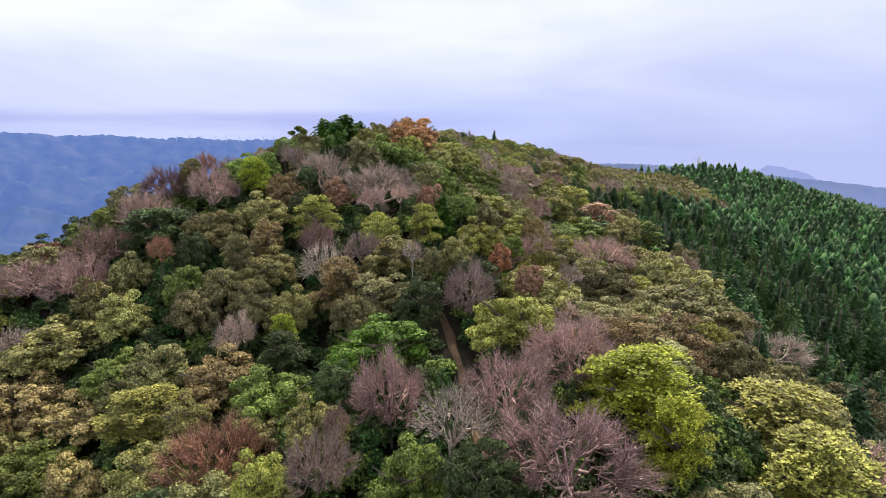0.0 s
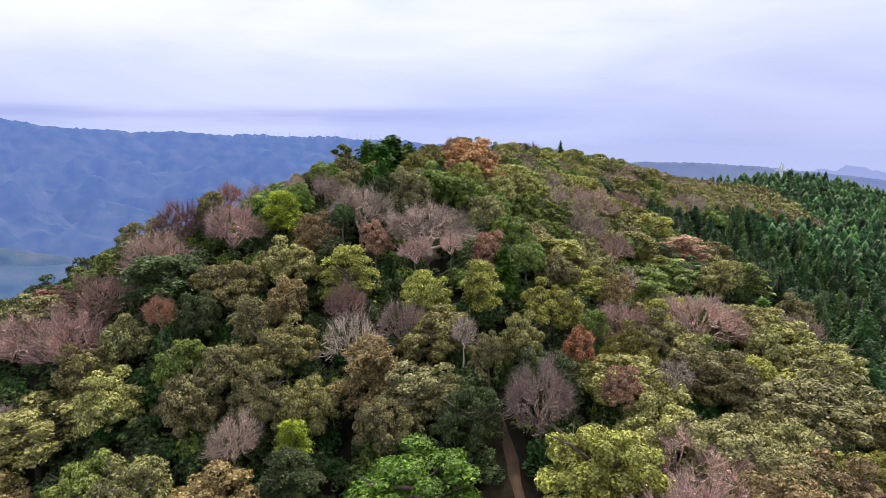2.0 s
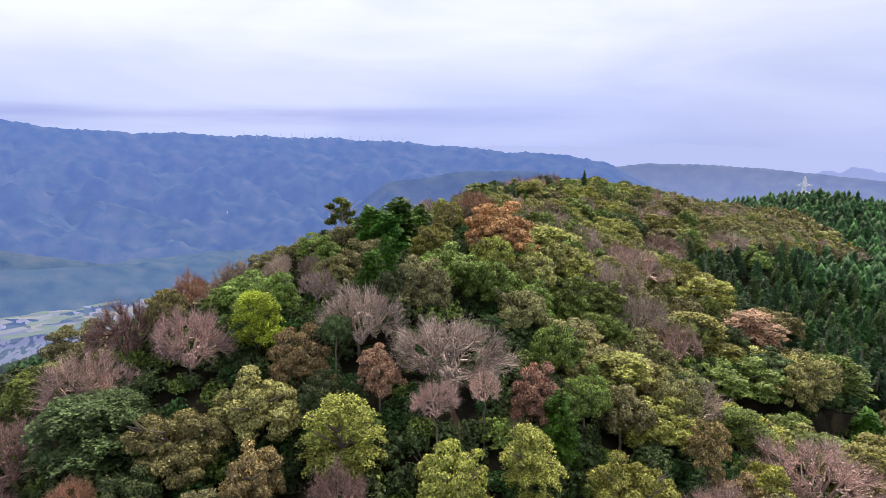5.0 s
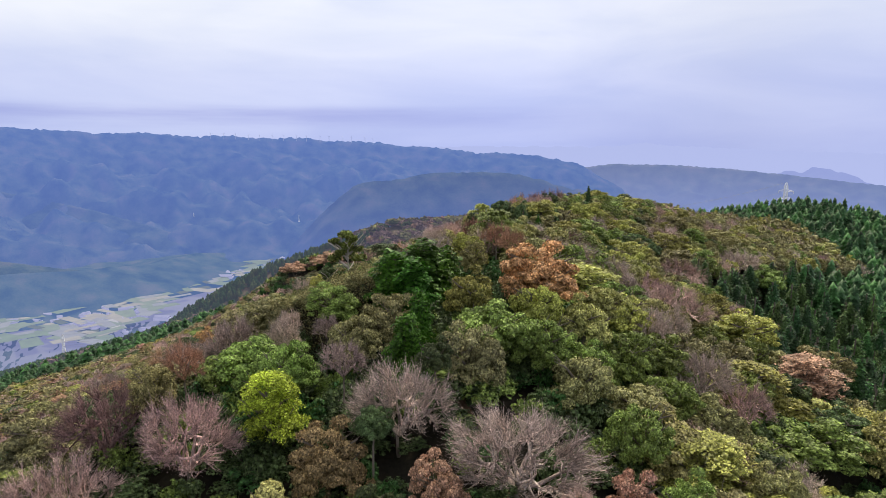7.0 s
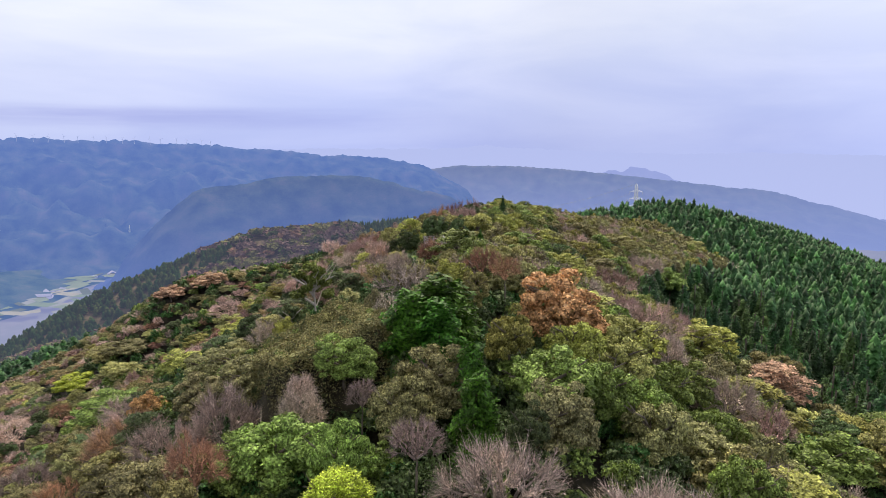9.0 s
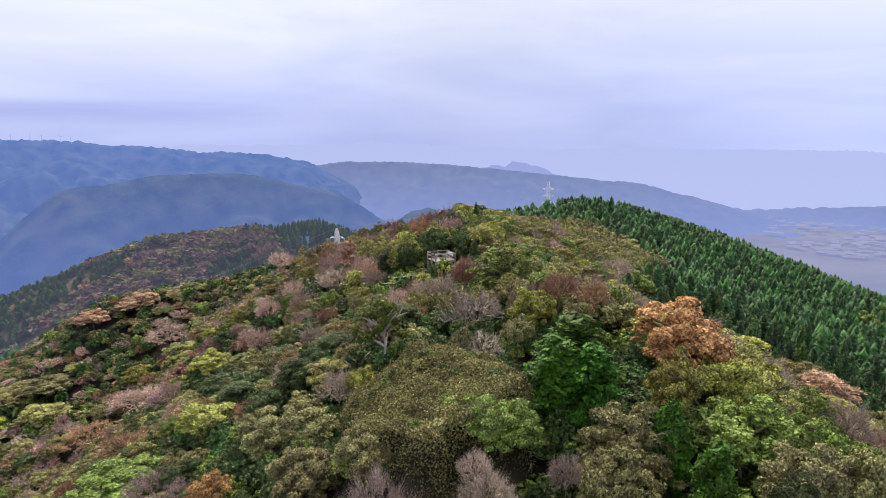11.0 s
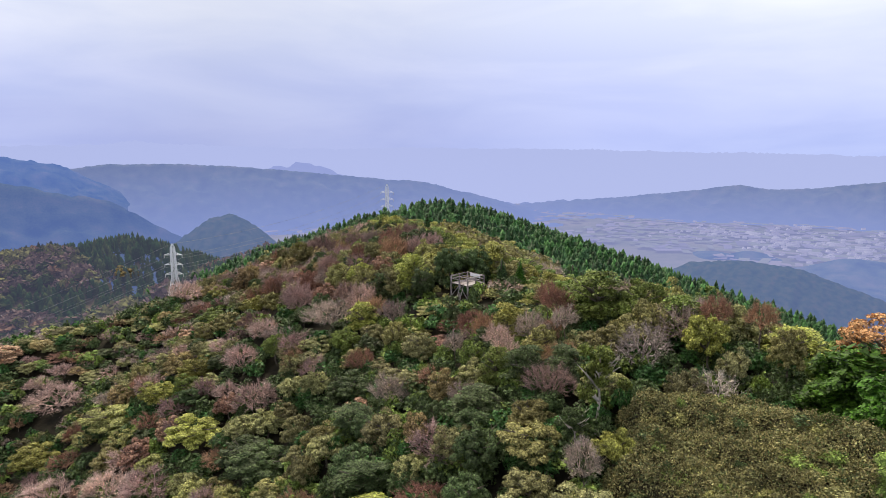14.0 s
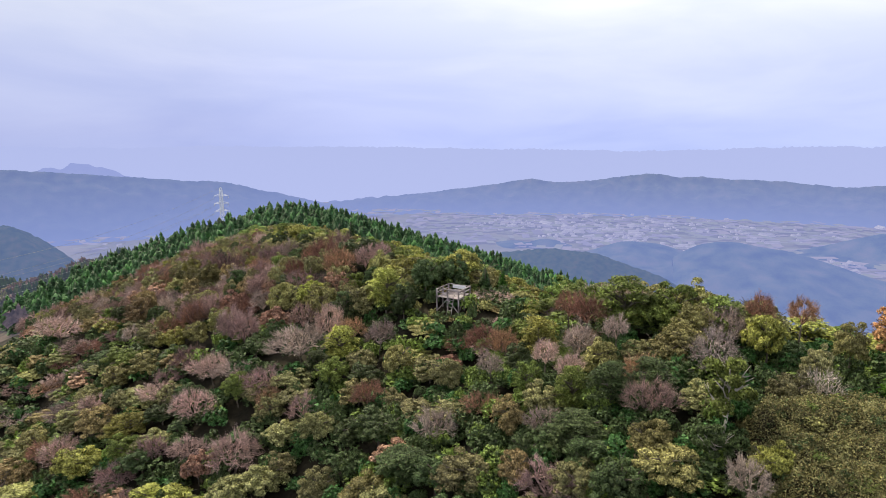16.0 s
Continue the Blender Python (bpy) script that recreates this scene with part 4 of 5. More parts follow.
tree("round", "fresh", -3.3, 54.1, 10.6)
tree("gaunt", "white", -10.9, 71.5, 6.3)
tree("bare", "grey", -6.3, 71.4, 4.3)
tree("gaunt", "white", -0.6, 68.0, 3.3)
tree("bare", "grey", 5.0, 60.4, 6.1)
tree("round", "orange", 8.9, 67.5, 3.6)
tree("round", "yellowgreen", -4.5, 76.4, 6.5)
tree("tier", "yellowgreen", 0.7, 77.1, 5.3)
tree("round", "yellowgreen", 7.4, 77.5, 6.2)
tree("cypress", "bright", 3.2, 82.3, 5.0)
tree("tier", "yellowgreen", -12.8, 80.3, 6.2)
tree("tier", "dark", -33.3, 82.5, 10.5)
tree("round", "olive", -25.5, 80.7, 7.9)
tree("round", "olive", -20.4, 84.3, 8.3)
tree("bare", "pink", -46.2, 79.6, 12.5)
tree("bare", "brown", -7.7, 25.2, 2.4)
tree("bare", "pink", 25.3, 88.1, 11.2)
tree("tier", "rust", 35.9, 126.5, 10.1)
tree("round", "yellowgreen", 14.1, 71.1, 5.2)
tree("gaunt", "white", 15.9, 65.1, 3.0)
tree("round", "greygreen", 20.7, 71.0, 8.6)
tree("round", "greygreen", 27.9, 70.2, 12.5)
tree("round", "yellowgreen", 8.0, 53.5, 8.2)
tree("round", "ochre", -18.4, 57.1, 9.0)
tree("round", "greygreen", -24.6, 58.5, 6.6)
tree("bare", "grey", -18.2, 61.6, 4.5)
tree("tier", "lime", -13.2, 60.7, 2.9)
tree("tier", "pale", -20.6, 73.4, 4.4)
tree("round", "olive", -16.6, 71.2, 7.3)
tree("round", "olive", -38.7, 67.7, 12.5)
tree("round", "olive", -32.3, 68.8, 7.2)
tree("round", "green", -25.8, 69.9, 6.1)
tree("round", "greygreen", -23.4, 65.8, 6.5)
tree("tier", "ochre", -8.6, 67.1, 6.4)
tree("round", "dark", 0.0, 59.9, 5.8)
tree("round", "olive", 4.2, 68.3, 4.8)
tree("round", "green", 11.0, 73.0, 3.6)
tree("bare", "rust", -30.1, 74.8, 3.8)
tree("round", "olive", -13.3, 65.2, 6.1)
tree("round", "greygreen", 1.4, 65.3, 3.4)
tree("round", "greygreen", -17.7, 66.5, 5.8)
tree("round", "greygreen", -21.1, 69.1, 6.1)
tree("round", "greygreen", -6.4, 61.4, 5.2)
tree("round", "greygreen", -34.2, 75.3, 5.9)
tree("round", "olive", -37.1, 72.9, 7.2)
tree("round", "rust", 11.2, 62.1, 3.3)
tree("round", "yellowgreen", 29.4, 61.6, 6.0)
tree("round", "olive", 37.6, 84.6, 8.9)
tree("tier", "lime", 15.7, 42.6, 9.3)
tree("tier", "lime", 16.5, 37.8, 5.2)
tree("bare", "pink", 8.9, 35.7, 10.9)
tree("bare", "pink", 11.9, 48.1, 9.2)
tree("bare", "pink", 6.3, 42.8, 6.2)
tree("gaunt", "white", 2.1, 39.9, 5.4)
tree("bare", "pink", -2.3, 46.2, 6.6)
tree("round", "green", -0.7, 35.6, 5.8)
tree("bare", "rust", -15.3, 45.7, 9.0)
tree("tier", "dark", -12.8, 57.6, 5.2)
tree("tier", "yellowgreen", 28.9, 46.7, 11.0)
tree("tier", "yellowgreen", 26.8, 39.5, 9.3)
tree("round", "ochre", -39.0, 60.9, 10.2)
tree("round", "green", -33.6, 52.2, 9.0)
tree("round", "ochre", -27.9, 48.6, 6.6)
tree("round", "olive", -7.8, 44.3, 5.2)
tree("bare", "grey", -6.9, 39.6, 5.2)
tree("round", "dark", -7.0, 49.2, 4.3)
tree("conifer", "cedarlight", 65.0, 107.4, 12.0)
tree("conifer", "mid", 51.2, 76.6, 8.5)
tree("conifer", "mid", 56.1, 107.9, 8.3)
tree("round", "olive", -20.4, 45.9, 7.4)
tree("round", "yellowgreen", -10.8, 40.0, 5.0)
tree("round", "dark", 3.4, 33.8, 5.2)
tree("round", "greygreen", 29.3, 56.9, 6.5)
tree("round", "olive", -19.7, 51.5, 4.8)
tree("conifer", "cedar", 38.2, 68.0, 5.8)
tree("round", "greygreen", 45.9, 63.4, 8.1)
tree("tier", "lime", -23.2, 93.2, 5.3)
tree("round", "ochre", -18.4, 89.4, 5.8)
tree("bare", "grey", -13.6, 92.9, 7.8)
tree("bare", "grey", -5.3, 88.1, 10.5)
tree("round", "rust", -10.8, 85.5, 4.3)
tree("bare", "pink", -5.9, 81.4, 3.5)
tree("round", "rust", 1.9, 85.3, 5.0)
tree("round", "green", 5.9, 86.6, 5.2)
tree("round", "ochre", -18.5, 77.2, 5.5)
tree("bare", "pink", -36.9, 87.6, 7.0)
tree("bare", "brown", -36.1, 93.5, 7.8)
tree("bare", "pink", -28.9, 91.1, 7.5)
tree("bare", "brown", -5.8, 41.5, 2.4)
tree("bare", "brown", -40.3, 82.6, 8.2)
tree("bare", "pink", -40.9, 77.5, 8.5)
tree("round", "yellowgreen", 19.2, 82.8, 4.7)
tree("round", "ochre", 15.6, 85.4, 4.2)
tree("round", "green", 27.6, 109.9, 12.0)
tree("round", "yellowgreen", 33.3, 138.5, 12.0)
tree("bare", "pink", 20.9, 134.5, 9.3)
tree("bare", "brown", 35.9, 173.1, 10.7)
tree("round", "green", -1.6, 103.9, 6.5)
tree("round", "green", -6.1, 102.9, 8.8)
tree("round", "green", 2.2, 103.5, 6.5)
tree("round", "green", 7.8, 108.9, 7.0)
tree("round", "green", 10.3, 105.5, 6.8)
tree("round", "green", 4.5, 93.4, 5.4)
tree("round", "greygreen", 14.7, 106.1, 6.9)
tree("round", "greygreen", 18.6, 118.9, 7.6)
tree("round", "olive", 13.3, 122.0, 7.3)
tree("round", "yellowgreen", 23.9, 170.7, 10.4)
tree("round", "green", 16.8, 174.3, 10.5)
tree("bare", "pink", 20.6, 110.2, 5.4)
tree("round", "greygreen", 15.3, 93.6, 5.0)
tree("round", "olive", 35.7, 109.3, 8.2)
tree("round", "olive", 42.8, 135.2, 9.4)
tree("cypress", "bright", 41.4, 107.3, 6.7)
tree("round", "greygreen", 46.3, 108.6, 7.8)
tree("round", "greygreen", 30.7, 83.1, 6.1)
tree("round", "dark", -26.9, 75.5, 5.7)
tree("round", "dark", -15.3, 83.9, 4.8)
tree("bare", "brown", -11.8, 74.9, 4.6)
tree("bare", "pink", -2.3, 83.0, 3.1)
tree("bare", "grey", 17.1, 124.4, 6.2)
tree("round", "greygreen", 26.1, 125.7, 7.3)
tree("bare", "pink", -89.2, 213.3, 12.5)
tree("bare", "grey", -31.2, 108.1, 7.0)
tree("bare", "grey", -25.5, 104.9, 4.2)
tree("round", "lime", -81.0, 231.4, 12.5)
tree("bare", "rust", -32.0, 98.3, 3.9)
tree("round", "green", -23.0, 98.3, 5.3)
tree("round", "yellowgreen", -1.5, 108.7, 5.4)
tree("round", "olive", 3.3, 110.0, 6.5)
tree("round", "greygreen", -15.2, 104.8, 7.0)
tree("round", "green", -21.8, 109.9, 6.0)
tree("round", "greygreen", -18.0, 102.4, 5.3)
tree("round", "greygreen", 1.5, 100.0, 5.9)
tree("bare", "grey", 16.0, 110.5, 6.0)
tree("bare", "grey", -13.5, 186.6, 9.2)
tree("round", "pale", -32.1, 126.2, 6.4)
tree("round", "greygreen", -69.0, 236.9, 12.5)
tree("bare", "grey", -18.4, 96.1, 3.5)
tree("round", "yellowgreen", -8.0, 107.8, 5.2)
tree("round", "greygreen", -106.9, 213.1, 12.5)
tree("round", "pale", -42.0, 95.2, 7.7)
tree("round", "olive", -32.7, 94.7, 4.6)
tree("round", "dark", -15.3, 89.9, 3.1)
tree("round", "dark", -10.9, 95.0, 3.4)
tree("bare", "grey", 12.3, 115.6, 5.2)
tree("round", "yellowgreen", 20.6, 151.8, 7.7)
tree("round", "olive", 38.8, 183.5, 11.6)
tree("round", "yellowgreen", 18.8, 188.8, 7.6)
tree("round", "yellowgreen", 36.4, 218.2, 10.9)
tree("round", "green", -2.5, 138.8, 6.4)
tree("round", "olive", 7.6, 167.9, 7.5)
tree("round", "rust", -61.0, 253.2, 10.7)
tree("round", "rust", -49.7, 255.1, 11.6)
tree("bare", "pink", -43.4, 236.0, 12.5)
tree("round", "yellowgreen", -29.4, 203.2, 6.6)
tree("round", "dark", -35.4, 169.5, 8.7)
tree("bare", "pink", -50.4, 207.8, 12.5)
tree("bare", "rust", -58.8, 207.1, 12.5)
tree("bare", "rust", -48.2, 162.7, 8.3)
tree("round", "yellowgreen", -39.5, 144.1, 8.9)
tree("round", "green", -47.7, 142.6, 11.0)
tree("round", "orange", -40.3, 124.8, 4.2)
tree("gaunt", "white", -12.3, 133.2, 6.8)
tree("bare", "grey", -12.7, 146.8, 4.0)
tree("tier", "green", -3.0, 144.4, 8.5)
tree("round", "yellowgreen", 38.9, 192.6, 10.4)
tree("round", "yellowgreen", -7.8, 128.9, 5.4)
tree("bare", "rust", -2.2, 125.8, 3.6)
tree("round", "green", 65.3, 196.5, 10.4)
tree("round", "greygreen", -30.3, 115.7, 5.7)
tree("bare", "grey", -28.6, 128.7, 3.8)
tree("round", "pale", -17.0, 126.2, 3.9)
tree("round", "pale", -8.3, 97.0, 6.1)
tree("round", "greygreen", -34.3, 119.2, 7.1)
tree("round", "pale", -35.3, 130.4, 6.8)
tree("round", "greygreen", -30.1, 152.0, 6.0)
tree("round", "dark", -23.4, 166.7, 7.1)
tree("round", "dark", -34.5, 135.8, 4.9)
tree("bare", "grey", -25.4, 106.9, 2.7)
tree("bare", "grey", -21.0, 103.2, 2.6)
tree("round", "olive", -69.1, 226.5, 12.5)
tree("round", "olive", -75.6, 241.0, 12.5)
tree("bare", "pink", -43.9, 184.7, 8.5)
tree("bare", "pink", -28.7, 183.9, 7.3)
tree("round", "yellowgreen", -49.7, 223.4, 8.5)
tree("round", "yellowgreen", -34.8, 206.4, 7.4)
tree("round", "ochre", 35.2, 461.4, 12.5)
tree("round", "olive", 48.5, 217.7, 10.7)
tree("bare", "grey", 59.5, 200.4, 10.3)
tree("round", "olive", 118.9, 265.1, 12.5)
tree("round", "olive", 63.5, 220.5, 11.4)
tree("round", "yellowgreen", 23.2, 195.9, 7.5)
tree("round", "yellowgreen", 60.2, 246.2, 10.8)
tree("bare", "brown", 12.9, 229.9, 8.9)
tree("round", "olive", -7.0, 121.5, 3.9)
tree("round", "green", 196.1, 221.2, 12.5)
tree("bare", "rust", -3.7, 129.7, 3.8)
tree("round", "yellowgreen", 12.4, 169.0, 8.1)
tree("round", "olive", -0.0, 136.5, 6.3)
tree("round", "ochre", -7.1, 231.3, 6.5)
tree("bare", "pink", -11.9, 199.4, 6.1)
tree("bare", "pink", -19.7, 197.5, 5.9)
tree("bare", "pink", -14.7, 243.7, 8.2)
tree("bare", "rust", -4.8, 150.6, 4.0)
tree("bare", "rust", -8.0, 160.6, 5.4, -1.0)
tree("bare", "grey", -11.4, 143.2, 3.2)
tree("round", "dark", -34.6, 174.7, 8.7)
tree("round", "ochre", -30.0, 147.0, 3.2)
tree("round", "yellowgreen", -26.7, 127.2, 3.4)
tree("bare", "pink", -15.3, 149.8, 3.3)
tree("bare", "rust", -19.9, 170.2, 3.9)
tree("bare", "pink", -25.2, 194.8, 6.7)
tree("round", "greygreen", -24.1, 175.0, 4.8)
tree("round", "green", -17.2, 178.0, 5.1)
tree("bare", "grey", -24.5, 158.3, 4.1)
tree("round", "ochre", -29.4, 210.0, 5.9)
tree("bare", "pink", -46.6, 193.4, 8.3)
tree("round", "dark", -30.4, 138.1, 5.2)
tree("tier", "dark", -20.3, 141.4, 4.7)
tree("tier", "green", -20.6, 145.0, 4.2)
tree("gaunt", "white", -15.8, 124.1, 4.8)
tree("round", "pale", -12.1, 124.3, 3.4)
tree("round", "olive", -4.8, 197.4, 6.2)
tree("round", "olive", 5.7, 186.2, 6.0)
tree("bare", "rust", 6.3, 194.9, 6.4)
tree("bare", "pink", -9.1, 184.8, 5.6)
tree("round", "green", -18.8, 219.7, 7.0)
tree("round", "olive", -14.3, 169.7, 4.8)
tree("bare", "rust", -9.0, 157.5, 4.3, -1.0)
tree("bare", "pink", -11.1, 202.7, 5.8)
tree("tier", "green", 219.4, 227.7, 12.5)
tree("round", "yellowgreen", -62.1, 123.6, 2.4)
tree("bare", "rust", -6.5, 147.9, 4.1)
tree("bare", "brown", 15.9, 201.9, 6.6)
tree("bare", "rust", 11.6, 202.4, 6.5)
tree("bare", "pink", 50.3, 280.8, 11.0)
tree("round", "ochre", -4.2, 233.3, 5.5)
tree("round", "olive", -40.4, 212.3, 9.6)
tree("round", "yellowgreen", -36.2, 187.8, 9.4)
tree("bare", "pink", -18.0, 146.2, 3.0)
tree("round", "green", -18.6, 150.5, 3.7)
tree("round", "green", -21.6, 190.5, 4.6)
tree("round", "greygreen", -17.0, 161.1, 4.1)
tree("bare", "grey", -10.6, 174.9, 4.0)
tree("round", "greygreen", -30.2, 169.8, 4.8)
tree("round", "green", -32.3, 200.0, 5.3)

# ---- the rest of the wood, by the mixture of each side of the ridge ----
MIX_NEAR = (("round", "pale", 15), ("round", "olive", 21), ("round", "greygreen", 23), ("round", "dark", 4), ("round", "green", 9), ("round", "ochre", 9), ("round", "yellowgreen", 6), ("tier", "yellowgreen", 6), ("tier", "olive", 7),
            ("bare", "pink", 8), ("bare", "grey", 10))
MIX_EAST = (("round", "green", 20), ("round", "olive", 20), ("round", "greygreen", 14), ("round", "dark", 14), ("round", "yellowgreen", 10), ("tier", "yellowgreen", 8), ("tier", "green", 8), ("round", "rust", 2), ("bare", "grey", 7), ("bare", "pink", 4))
MIX_WEST = (("round", "greygreen", 34), ("round", "olive", 15), ("round", "dark", 19), ("round", "ochre", 6), ("round", "rust", 3), ("bare", "pink", 10), ("bare", "rust", 4), ("bare", "brown", 3), ("bare", "grey", 6),
            ("tier", "yellowgreen", 2), ("tier", "dark", 7), ("round", "green", 5))
MIX_FLANK = (("round", "greygreen", 28), ("round", "olive", 13), ("round", "dark", 9), ("round", "ochre", 7), ("round", "rust", 5), ("bare", "pink", 19), ("bare", "rust", 7), ("bare", "brown", 5), ("bare", "grey", 9),
             ("round", "yellowgreen", 3), ("round", "green", 4))
MIX_SADDLE = (("round", "olive", 20), ("round", "pale", 16), ("round", "yellowgreen", 16), ("round", "greygreen", 18), ("bare", "grey", 10), ("bare", "pink", 4), ("round", "green", 10))
MIX_HILL = (("round", "brown", 26), ("bare", "pink", 16), ("bare", "brown", 14), ("round", "greygreen", 18), ("round", "olive", 10), ("round", "dark", 10), ("round", "rust", 4))


def in_swath(x, y):
    """Whether a spot lies in the cleared strip below the pylon."""
    return y > 268 and abs(x - (-12 + (y - 280) * 0.43)) < 10 and y < 412


def choose(mixture, r):
    pick = r.random() * sum(m[2] for m in mixture)
    for kind, colour, share in mixture:
        pick -= share
        if pick <= 0:
            return kind, colour
    return mixture[0][:2]


dice = random.Random(5)
spots = []
for zone, (x0, x1, y0, y1, step, low, high) in enumerate(((-190, 50, -27, 128, 4.4, 5.2, 8.2), (-190, 131, 128, 304, 3.6, 4.2, 6.6))):
    for ix in range(int((x1 - x0) / step)):
        for iy in range(int((y1 - y0) / step)):
            x = x0 + (ix + 0.5 * (iy % 2) + dice.uniform(0.05, 0.95)) * step
            y = y0 + (iy + dice.uniform(0.05, 0.95)) * step
            spots.append((x, y, dice.uniform(low, high), dice.random()))
edge_x = [float(cedar_edge(s[1])) for s in spots]
open_x = clearing(np.array([s[0] for s in spots]), np.array([s[1] for s in spots]))
reach = [seen_from(s[0], s[1]) for s in spots]
far_rows = []
placed = np.array(standing)
plan = []
for (x, y, width, luck), limit, bare_ground, near in sorted(zip(spots, edge_x, open_x, reach), key=lambda s: s[3]):
    if in_swath(x, y) or x > limit - 1 or bare_ground > 0.7 or (x < -94 and y > 284):
        continue
    if np.any(np.hypot(placed[:, 0] - x, placed[:, 1] - y) < 0.40 * placed[:, 2] + 0.22 * width):
        continue
    if (y < 66 or 110 < y < 128) and off_trail(x, y) < (2.4 if 48 < y < 66 else 1.3):
        continue
    if math.hypot(x + 0.55, y - 169.1) < 4.6 or math.hypot(x + 3.2, y - 165.6) < 5.4 or math.hypot(x + 0.6, y - 115.4) < 6.2 or (-10 < x < -1.5 and abs(y - (169.1 + 0.56 * (x + 0.5))) < 2.2):
        continue
    crest_x = float(np.interp(y, [p[1] for p in RIDGE], [p[0] for p in RIDGE]))
    mixture = MIX_FLANK if x < crest_x - 6 and y > 184 else MIX_WEST if x < crest_x - 6 and y > 104 else MIX_EAST if y > 84 else MIX_NEAR
    kind, colour = choose(mixture if x < 60 else MIX_SADDLE, dice)
    if kind == "bare":
        width *= dice.uniform(0.75, 1.3)
    plan.append((kind, colour, x, y, width * (0.92 if mixture in (MIX_WEST, MIX_FLANK) else 1.12), dice.uniform(-1.4, 0.5) - (1.7 if y > 222 and x < 5 else 2.4 if math.hypot(x + 3, y - 162) < 11 else 0), near))
for kind, colour, x, y, width, over, near in plan[:2300]:
    tree(kind, colour, x, y, width, over, level=0 if near < 62 else 1)
for kind, colour, x, y, width, over, near in plan[2300:]:
    z = ground_at(x, y)
    far_rows.append((kind, colour, x, y, z, width, canopy_at(x, y) + over - z, 2 if near < 130 else 3 if near < 250 or (x > -45 and y > 0) else 4))
woods("mixed_wood", far_rows, 2, "mixed autumn wood on the ridge flanks, green, ochre and bare")

# undergrowth between the trunks, and dwarf bamboo in the clearing
under = []
for i in range(11000):
    x, y = dice.uniform(-85, 45), 30 + 255 * dice.random() ** 1.3
    near = seen_from(x, y)
    if off_trail(x, y) < (1.7 if y < 68 else 0.8) or x > float(cedar_edge(y)) or near > (105 if y < 215 else 190) or clearing(np.array(x), np.array(y)) > 0.15:
        continue
    if near > 80 and dice.random() < 0.45:
        continue
    under.append(("round", dice.choice(("dark", "dark", "dark", "mid", "green")), x, y, ground_at(x, y) - 0.2, dice.uniform(2.0, 4.0), dice.uniform(1.4, 3.9), 2 if near < 75 else 3))
for i in range(360):
    x, y = dice.uniform(-36, -11), dice.uniform(106, 134)
    if clearing(np.array(x), np.array(y)) > 0.05 and dice.random() < 0.75:
        under.append((dice.choice(("round", "round", "round", "bare")), dice.choice(("olive", "greygreen", "greygreen", "green", "dark")), x, y, ground_at(x, y) - 0.2, dice.uniform(0.9, 2.4), dice.uniform(0.9, 1.7), 2))
for i in range(44):
    x, y = dice.uniform(-7, 5), dice.uniform(161.5, 176)
    if math.hypot(x + 0.55, y - 169.1) > 3.3:
        under.append(("round", dice.choice(("dark", "greygreen", "ochre", "brown", "olive")), x, y, ground_at(x, y) - 0.2, dice.uniform(1.6, 2.8), dice.uniform(1.1, 2.0), 2))
woods("undergrowth", under, 3, "shrubs and saplings under the trees", "shrubs", thin=2)


def bamboo_grass(count, rng):
    """Knee-high brush: upright leafy stalks in uneven tufts, each ending in a few narrow blades."""
    tx, ty = rng.uniform(-36, -10, count), rng.uniform(105, 136, count)
    keep = clearing(tx, ty) > rng.uniform(0.0, 0.25, count)
    tx, ty = tx[keep], ty[keep]
    n = len(tx)
    base = np.stack([tx, ty, ground(tx, ty)], 1)
    tuft = 0.85 + 0.75 * wave(tx, ty, 3.6, 21) + 0.4 * wave(tx, ty, 1.3, 22)
    tall_of = np.clip(tuft, 0.2, 2.2) * rng.uniform(0.5, 1.0, n)
    tip_p = base + np.stack([rng.normal(0, 0.16, n), rng.normal(0, 0.16, n), tall_of], 1)
    return leaves(rng, tip_p, rng.normal(0, 0.5, (n, 3)) + [0, 0, 0.8], 0.050, 1.0, 0.6, 1.9) + (n,)


bv, bf, bn = bamboo_grass(300000, np.random.default_rng(4))
brush = new("dwarf_bamboo", mesh("dwarf_bamboo", bv, bf, [FOLIAGE["sasa"], FOLIAGE["greygreen"], FOLIAGE["dark"]], np.random.default_rng(6).choice(3, bn, p=(0.50, 0.38, 0.12))))
tagged(brush, "knee-high dwarf bamboo and brush with straw-coloured tips", "bamboo grass", kind="stuff")

# ---- cedar plantation ----
cedars = []
for ix in range(80):
    for iy in range(90):
        x, y = 30 + (ix + 0.5 * (iy % 2) + dice.uniform(0.1, 0.9)) * 4.9, 20 + (iy + dice.uniform(0.1, 0.9)) * 4.9
        if in_swath(x, y) or x < float(cedar_edge(y)) + dice.uniform(-2, 2) or y > np.interp(x, [10, 110, 140, 165, 215, 300, 390, 430], [394, 394, 372, 352, 384, 430, 465, 480]) + 24:
            continue
        if x > 60 and y < 50 + (x - 60) * 0.35:
            continue
        if math.hypot(x - 41, y - 404) > 13:
            cedars.append((x, y, seen_from(x, y)))
for i in range(420):
    x, y = dice.uniform(-215, -92), dice.uniform(284, 345)
    if canopy_at(x, y) > -92:
        cedars.append((x, y, 300.0))
cedars.sort(key=lambda c: c[2])
for x, y, near in cedars[:300]:
    tree("conifer", dice.choice(("cedar", "cedar", "cedarlight", "mid")), x, y, dice.uniform(5.4, 8.0), dice.uniform(-2.4, 2.2), level=1, group="planted cedars")
rows = []
